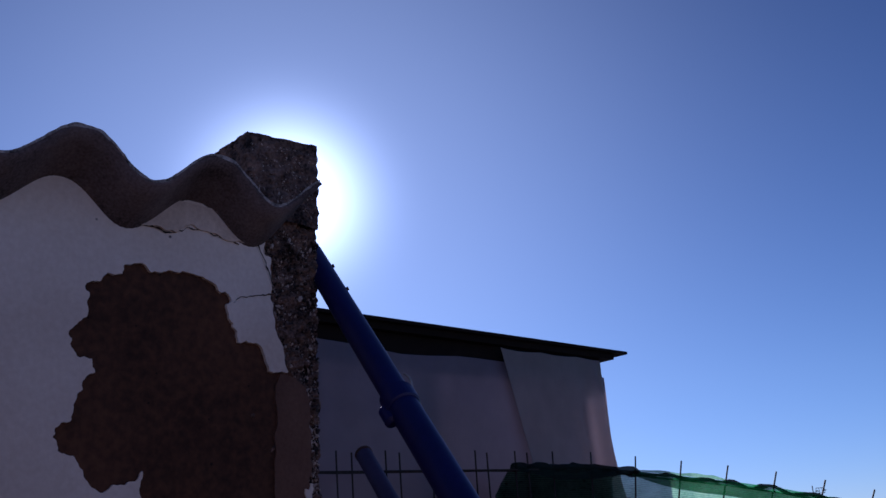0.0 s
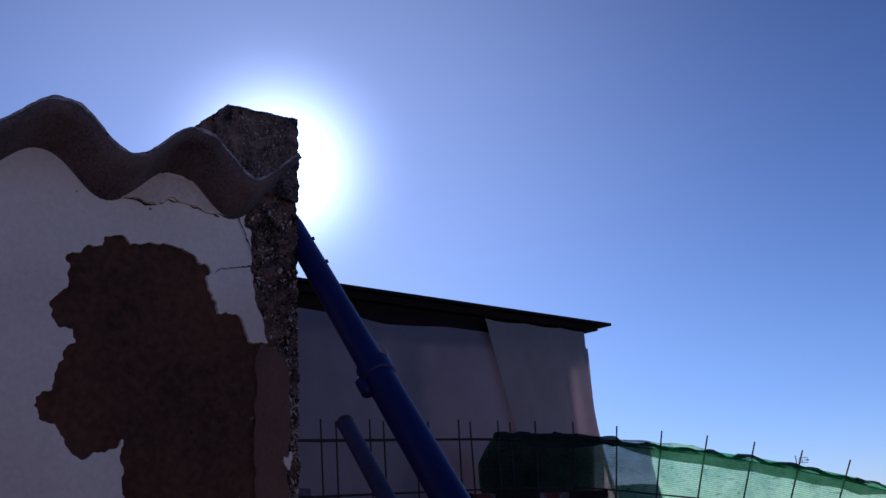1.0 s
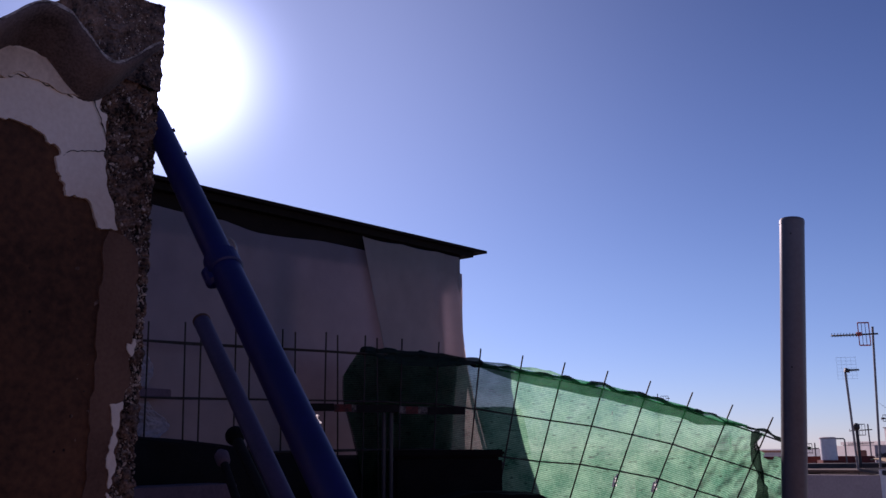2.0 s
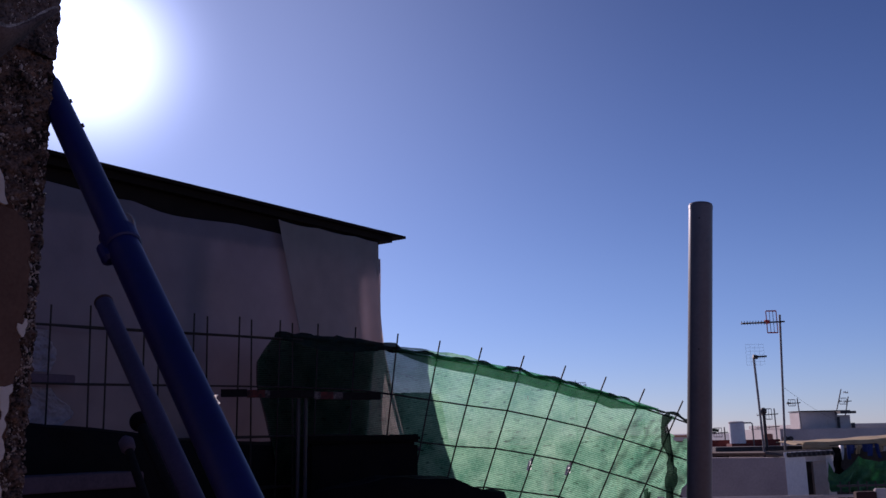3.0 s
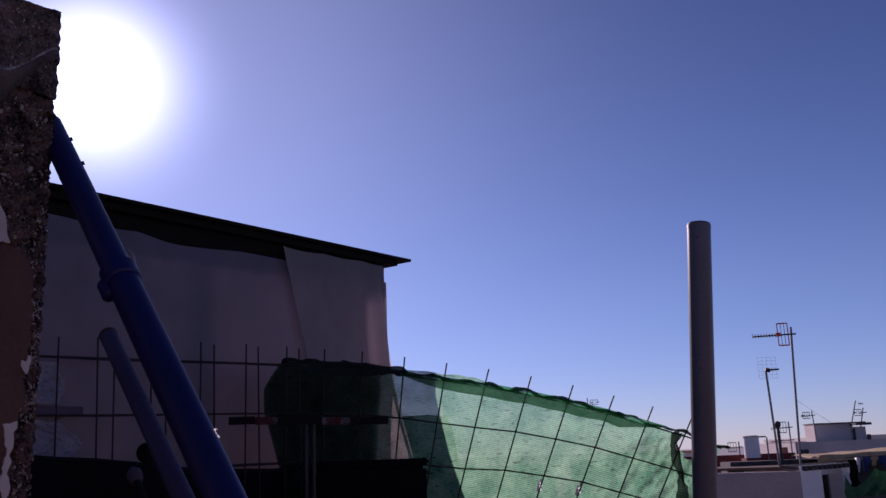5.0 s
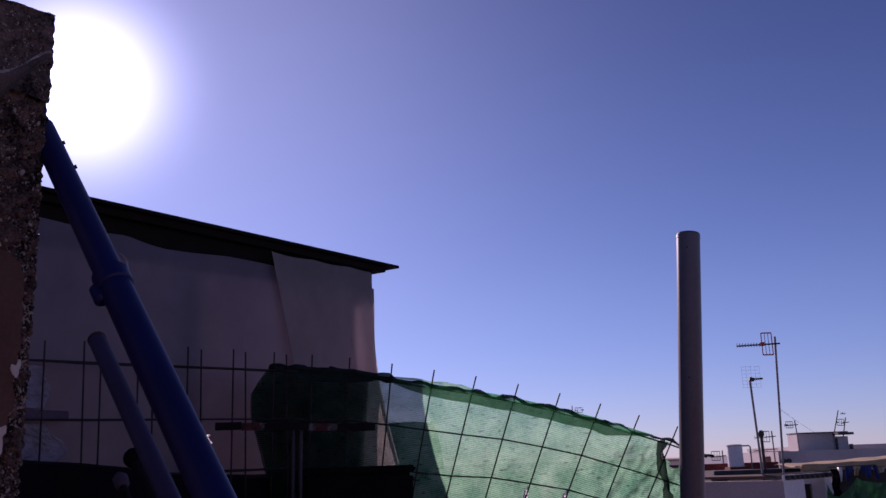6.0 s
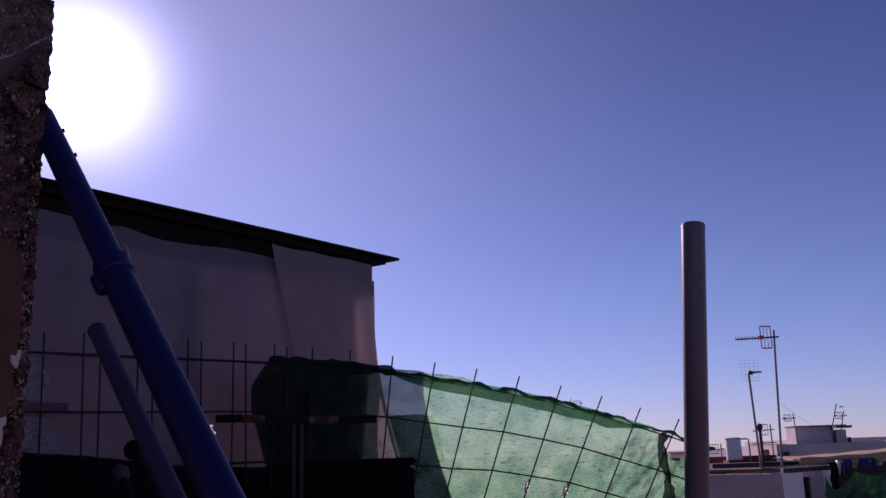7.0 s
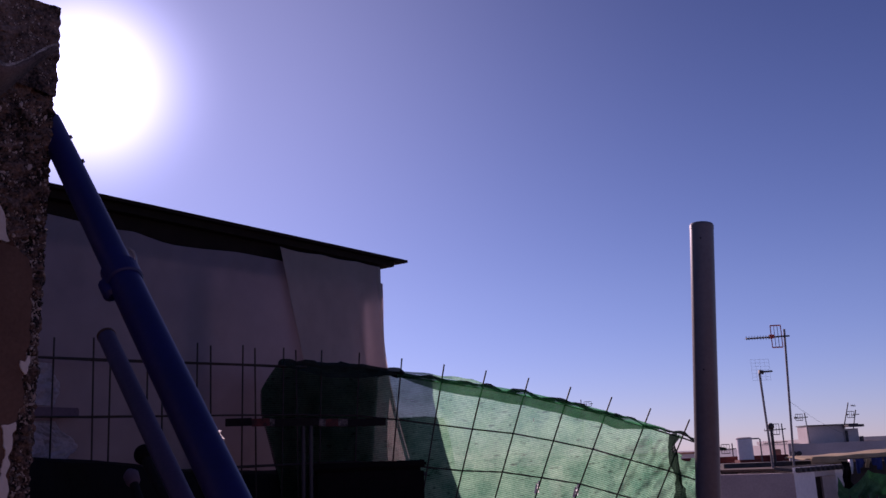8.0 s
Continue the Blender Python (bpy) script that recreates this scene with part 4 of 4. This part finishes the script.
for k in range(11):
    l, d = 4.58 + k * 0.1, 12.47 + k * 0.098
    b = bmesh.new()
    v = []
    for j in range(9):
        a = math.pi * j / 8
        for q in (0.0, 0.3):
            for rr in (0.043, 0.034):
                v.append(b.verts.new(far_at(l + 0.7 * rr * math.cos(a) - 0.7 * q + 0.02, d + 0.7 * rr * math.cos(a) + 0.7 * q + 0.06, 1.235 + rr * math.sin(a) + q * 0.1)))
    for j in range(8):
        p = j * 4
        b.faces.new((v[p], v[p + 4], v[p + 6], v[p + 2]))
        b.faces.new((v[p + 1], v[p + 3], v[p + 7], v[p + 5]))
        b.faces.new((v[p], v[p + 1], v[p + 5], v[p + 4]))
    under(part("tile", b, DARKWALL), hut)
under(part("fascia", slab([(4.545, 12.475), (5.63, 13.47)], 0.02, 1.2205, 1.292), WHITE, label="white mortar bedding of the tile row"), hut)
# dark discs on the fascia stand for shade inside the open tile ends
for k in range(10):
    l, d = 4.60 + k * 0.105, 12.525 + k * 0.0963
    under(part("mouth_shade", tube([far_at(l, d, 1.256), far_at(l + 0.04, d - 0.043, 1.256)], 0.034, 12), IRON, label="dark disc for the shade inside a tile end"), hut)

# white railing
rail = thing("railing", far_at(4.3, 11.7, -0.25), "white painted metal railing of the next terrace", "railing")
under(part("top_rail", block(2.6, 5.09, 11.68, 11.72, 0.747, 0.783, 0.008), WHITEWASH), rail)
under(part("bottom_rail", block(2.6, 5.09, 11.685, 11.715, -0.14, -0.11, 0.006), WHITE), rail)
for k in range(21):
    l = 2.66 + k * 0.116
    under(part("baluster", block(l - 0.011, l + 0.011, 11.69, 11.71, -0.249, 0.7445), WHITEWASH), rail)
pier = part("brick_pier", block(4.83, 5.07, 11.05, 11.15, -0.86, 0.855, 0.01), MAROON)
tagged(pier, "dark red brick pier beside the railing", "pier")
kerb = part("parapet", block(2.4, 5.1, 11.6, 11.8, -0.86, -0.25, 0.01), WHITEWASH)
tagged(kerb, "low whitewashed parapet under the railing", "parapet")
garden = part("low_wall", block(5.08, 7.4, 11.1, 11.16, -0.86, 0.885, 0.01), WHITEWASH)
tagged(garden, "low whitewashed terrace wall", "wall")
yard = part("floor_yard", block(0.5, 12, 10.0, 19.0, -1.2, -0.86), SCREEN)
tagged(yard, "reddish floor of the neighbouring terrace", "floor", kind="structure")
base = part("wall_yard", block(0.5, 12, 10.0, 19.0, -7.5, -1.205), WHITEWASH)
tagged(base, "whitewashed walls of the neighbouring house", "wall", kind="structure")


def yagi(name, foot, top, boom, reflector=0.17, lean=0.0, elements=8, size=0.06, red=False, radius=0.014, label="roof antenna on a thin steel mast", z_boom=None):
    """A mast with a toothed boom that runs sideways; foot and top are (right, ahead, up)."""
    ob = thing(name, far_at(*foot), label, "antenna", "roof antennas")
    under(part("mast", tube([far_at(*foot), far_at(*top)], radius, 10), ALU, smooth=True), ob)
    z = z_boom if z_boom is not None else top[2] - 0.1
    l, d = top[0], top[1]
    boom_part = under(part("boom", tube([far_at(l + 0.06, d - 0.02, z), far_at(l + boom, d - 0.02, z - 0.02)], radius * 0.75, 8), IRON), ob)
    sign = 1 if boom > 0 else -1
    for k in range(elements):
        x = l + boom * (0.35 + 0.65 * k / max(1, elements - 1))
        under(part("element", tube([far_at(x, d - 0.02 - size, z - 0.015), far_at(x, d - 0.02 + size, z - 0.015)], radius * 0.3, 6), ALU), boom_part)
        under(part("element", tube([far_at(x, d - 0.02, z - 0.02 - size * 0.35), far_at(x, d - 0.02, z + size * 0.35)], radius * 0.3, 6), ALU), boom_part)
    if reflector:
        a, b = l + sign * 0.06, l + sign * 0.22
        for zz in (z + reflector, z - reflector):
            under(part("reflector_rim", tube([far_at(a, d - 0.02, zz), far_at(b, d - 0.02, zz)], radius * 0.6, 8), RED if red else ALU), ob)
        for k in range(4):
            x = a + (b - a) * k / 3
            under(part("reflector_rod", tube([far_at(x, d - 0.02, z - reflector), far_at(x, d - 0.02, z + reflector)], radius * (0.45 if k in (0, 3) else 0.28), 6), RED if red and k in (0, 3) else ALU), ob)
        under(part("dipole", block(l + sign * 0.18, l + sign * 0.25, d - 0.04, d + 0.0, z - reflector * 0.17, z + reflector * 0.17, 0.004), RED if red else IRON), ob)
    return ob


yagi("antenna", (5.0, 14.0, -0.86), (5.22, 14.0, 3.35), -0.61, 0.17, red=True, elements=10, radius=0.017, z_boom=3.24, label="television antenna with red tipped reflector on a tall mast")
grid = thing("antenna", far_at(4.83, 14.0, -0.86), "grid antenna with a dark dipole on a leaning mast", "antenna", "roof antennas")
under(part("mast", tube([far_at(4.83, 14.0, -0.86), far_at(4.795, 14.0, 1.26), far_at(4.755, 14.0, 2.72)], 0.017, 10), ALU, smooth=True), grid)
for k in range(7):
    z = 2.58 + 0.32 * k / 6
    under(part("grid_rod", tube([far_at(4.66, 14.05, z), far_at(4.94, 14.05, z)], 0.0012, 6), ALU), grid)
for k in range(5):
    l = 4.66 + 0.28 * k / 4
    under(part("grid_rod", tube([far_at(l, 14.05, 2.58), far_at(l, 14.05, 2.91)], 0.0012, 6), ALU), grid)
under(part("dipole", tube([far_at(4.73, 13.95, 2.705), far_at(4.80, 13.95, 2.69)], 0.032, 10), IRON), grid)
under(part("dipole_arm", tube([far_at(4.79, 13.95, 2.70), far_at(4.94, 13.95, 2.705)], 0.014, 10), IRON), grid)
cable = part("cable", tube([far_at(5.15 + 2.6 * k / 16, 14.0 + 4 * k / 16, 2.25 - 0.55 * k / 16 - 0.06 * math.sin(math.pi * k / 16)) for k in range(17)], 0.0022, 6), IRON)
tagged(cable, "thin black stay cable from the antenna mast", "cable")

yagi("antenna", (6.09, 17.0, -0.86), (6.07, 17.0, 1.98), -0.33, 0.095, elements=4, radius=0.012)
yagi("antenna", (5.96, 16.65, -0.86), (5.95, 16.65, 1.72), -0.37, 0, elements=7, radius=0.010, z_boom=1.65)
yagi("antenna", (5.43, 18.0, -0.86), (5.42, 18.0, 1.66), -0.24, 0.085, elements=5, radius=0.012)
yagi("antenna", (8.09, 21.0, 1.6), (8.05, 21.0, 2.29), -0.25, 0.07, elements=5, radius=0.013)
yagi("antenna", (9.19, 21.7, 1.90), (9.25, 21.4, 2.494), 0.14, 0, elements=3, radius=0.013, z_boom=2.43)
yagi("antenna", (9.42, 21.7, 1.90), (9.40, 21.4, 2.32), -0.12, 0.07, elements=3, radius=0.013)
yagi("antenna", (2.78, 20.0, -5.0), (2.83, 20.0, 2.73), 0.12, 0.05, elements=3, radius=0.010)
yagi("antenna", (12.88, 26.0, 0.0), (12.80, 26.0, 2.34), -0.10, 0, elements=3, radius=0.013)
yagi("antenna", (3.95, 18.5, -5.0), (3.97, 18.5, 1.86), -0.14, 0.05, elements=3, radius=0.011)

flue = thing("flue", far_at(5.18, 15.0, -0.86), "black metal flue pipe with a cap", "flue")
under(part("pipe", tube([far_at(5.19, 15.0, -0.86), far_at(5.18, 15.0, 1.87)], 0.025, 16), IRON, smooth=True), flue)
under(part("cowl", tube([far_at(5.18, 15.0, z) for z in (1.85, 1.87, 1.92, 1.95)], [0.03, 0.05, 0.05, 0.02], 16), IRON, smooth=True), flue)

water = thing("water_tank", far_at(5.04, 16.0, -0.86), "round white water tank on a roof", "water tank")
under(part("body", tube([far_at(5.035, 16.0, z) for z in (1.37, 1.375, 1.715)], [0.130, 0.134, 0.130], 28), WHITE, smooth=False), water)
under(part("lid", tube([far_at(5.035, 16.0, z) for z in (1.7155, 1.735, 1.748)], [0.137, 0.137, 0.10], 28), WHITEWASH), water)
under(part("stand", block(4.88, 5.20, 15.85, 16.15, -0.86, 1.369), REDWALL), water)
under(part("pipe", tube([far_at(5.17, 16.0, 1.72), far_at(5.29, 16.0, 1.72), far_at(5.31, 16.0, 1.70), far_at(5.31, 16.0, -0.86)], 0.012, 8), ALU, smooth=True), water)

red = part("parapet", block(3.0, 5.92, 16.4, 16.6, -0.86, 1.428, 0.01), REDWALL)
tagged(red, "dark red painted roof parapet", "parapet")
chim = part("chimney", block(5.80, 5.90, 16.7, 16.9, -0.86, 1.524, 0.01), CLAY)
tagged(chim, "small square clay chimney on a roof", "chimney")
dark = part("shelter", block(4.35, 6.2, 15.0, 15.6, -0.86, 1.33, 0.01), DARKWALL)
tagged(dark, "dark sheeted rooftop shelter", "shelter")

# white flat-roofed building with a small upper room
bld = thing("apartment_building", far_at(8.6, 22, -7.5), "white flat-roofed building with a small upper room", "building")
under(part("wall", block(7.23, 10.2, 20.0, 22.8, -7.5, 1.60), WHITEWASH), bld)
under(part("upper_room", block(8.55, 9.36, 22.0, 22.5, 1.601, 1.99), WHITEWASH), bld)
under(part("upper_room", block(8.21, 9.05, 21.4, 21.995, 1.601, 1.985), WHITEWASH), bld)
under(part("upper_room", block(9.055, 9.37, 21.35, 21.994, 1.601, 1.90), WHITEWASH), bld)
under(part("roof_slab", block(8.19, 9.37, 21.3, 22.02, 1.9905, 2.012), DARKWALL), bld)
under(part("eave", block(9.0, 9.36, 20.98, 21.29, 1.93, 1.985), DARKWALL, label="dark overhanging eave"), bld)
under(part("door", block(9.06, 9.12, 21.33, 21.348, 1.601, 1.86), IRON), bld)
under(part("window", block(8.86, 8.95, 21.385, 21.399, 1.70, 1.78), WHITEWASH), bld)
under(part("stair_rail", block(9.375, 9.45, 21.3, 21.34, 1.601, 1.72), DARKWALL), bld)
for l in (7.315, 7.43):
    ring = tube([far_at(l, 19.99, 1.40), far_at(l, 19.93, 1.40)], 0.05, 16)
    under(part("vent", ring, IRON), bld)
for k, (l0, l1, d, z, m, name) in enumerate(((9.9, 12.0, 25, 1.72, WHITEWASH, "white"), (10.4, 16.0, 27, 1.58, DARKWALL, "dark"), (12.6, 20.0, 30, 1.50, WHITEWASH, "white"), (-2.0, 3.4, 34, 1.2, WHITEWASH, "white"), (4.2, 7.8, 36, 1.3, WHITEWASH, "white"), (-14.0, -3.0, 40, 0.9, WHITEWASH, "white"), (8.0, 13.0, 48, 1.4, CLAY, "red"))):
    b = thing("apartment_building", far_at((l0 + l1) / 2, d, -7.5), "far %s flat-roofed town building" % name, "building")
    under(part("wall", block(l0, l1, d, d + 5, -7.5, z - 0.1), WHITEWASH), b)
    under(part("roof", block(l0 - 0.05, l1 + 0.05, d - 0.05, d + 5.05, z - 0.099, z), m), b)
    for j in range(int((l1 - l0) / 1.6)):
        l = l0 + 0.6 + j * 1.6
        under(part("window", block(l, l + 0.6, d - 0.02, d - 0.002, -1.2, 0.0), IRON), b)

# straw-coloured awning with clothes and green tarpaulins below
def awn(u, v):
    l, d = 5.45 + 1.5 * u, 14.2 - 1.5 * u
    z = 1.285 + 0.05 * u + 0.075 * u * u + 0.005 * math.sin(u * 23)
    if v < 0.3:
        return far_at(l, d + 0.02 * math.sin(u * 40) * (1 - v / 0.3), z + 0.10 * v / 0.3)
    return far_at(l, d + (v - 0.3) * 1.6, z + 0.10 + 0.02 * math.sin(v * 9))


awning = thing("awning", far_at(5.6, 13.0, -0.86), "straw coloured canvas awning on thin posts", "awning")
under(part("canvas", sheet(40, 10, awn, thick=0.02), CANVAS, smooth=True), awning)
for l, d in ((5.6, 14.25), (6.8, 12.95), (5.7, 15.3)):
    under(part("post", tube([far_at(l, d, -0.86), far_at(l, d, 1.22 if l < 6 else 1.30)], 0.02, 8), ALU), awning)
line = thing("washing", far_at(6.2, 13.6, -0.86), "blue and white cloths hung below the awning", "washing")
random.seed(12)
at_l = 5.70
while at_l < 7.2:
    wide, long = random.uniform(0.03, 0.10), random.uniform(0.10, 0.26)
    m = random.choice((CLOTH_BLUE, CLOTH_BLUE, WHITE, CLOTH_BLUE, CANVAS, WHITE, CLOTH_BLUE))
    turn, lean = random.uniform(0, 6), random.uniform(-0.05, 0.05)

    def hang(u, v, l=at_l, wide=wide, long=long, turn=turn, lean=lean):
        return far_at(l + wide * u * (1 - 0.25 * v) + lean * v, 13.42 + 0.03 * math.sin(u * 7 + turn) + 0.01 * math.sin(v * 5 + turn), 1.355 + 0.02 * (l - 5.7) - v * long)

    under(part("cloth", sheet(5, 8, hang, thick=0.004), m, smooth=True), line)
    at_l += wide + random.uniform(0.002, 0.012)
under(part("rope", tube([far_at(5.55, 13.42, 1.355), far_at(7.2, 13.42, 1.388)], 0.006, 6), IRON), line)


def drape(u, v):
    l = 5.28 + 1.9 * u
    top = between(l, ((5.28, 1.14), (5.36, 0.99), (5.44, 0.965), (5.56, 1.06), (5.72, 1.215), (5.80, 1.17), (6.0, 1.13), (6.15, 1.15), (7.2, 1.12)))[0]
    foot = 0.74 + 0.05 * noise.noise(Vector((l * 7, 0, 3)))
    fold = 0.055 * math.sin(l * 21 + 5 * v + 3 * noise.noise(Vector((l * 3, v * 2, 1)))) + 0.10 * noise.noise(Vector((l * 4 + v * 2, v * 3, 8)))
    return far_at(l, 12.9 + fold * (0.3 + 0.7 * v), top + (foot - top) * v)


cover_green = part("tarpaulin", sheet(120, 30, drape, thick=0.004), GREEN_TARP, smooth=True)
tagged(cover_green, "sagging green tarpaulin hung in folds on the terrace rail", "tarpaulin")


def dangling(u, v):
    l = 5.47 + 0.11 * u + 0.03 * math.sin(v * 6) + 0.02 * noise.noise(Vector((u * 3, v * 5, 2)))
    return far_at(l + 0.05 * v * (1 - u), 13.15 + 0.05 * math.sin(u * 8 + v * 3), 1.335 - 0.40 * v * (0.8 + 0.2 * math.sin(u * 9)))


black_cloth = part("cloth", sheet(16, 16, dangling, thick=0.004), BLACK, smooth=True)
tagged(black_cloth, "black cloth hanging from the awning edge", "cloth")
iron = thing("iron_fence", far_at(6.0, 12.6, -0.86), "black iron fence of the next terrace", "fence")
under(part("rail", block(5.25, 7.4, 12.59, 12.61, 0.82, 0.85), IRON), iron)
under(part("rail", block(5.25, 7.4, 12.59, 12.61, -0.6, -0.57), IRON), iron)
for k in range(17):
    l = 5.3 + k * 0.12
    under(part("picket", block(l - 0.008, l + 0.008, 12.592, 12.608, -0.86, 0.89), IRON), iron)
# dark panel placed here as the shade under the awning
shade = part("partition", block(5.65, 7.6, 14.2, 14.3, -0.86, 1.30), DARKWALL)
tagged(shade, "dark panel added as shade behind the washing", "partition")
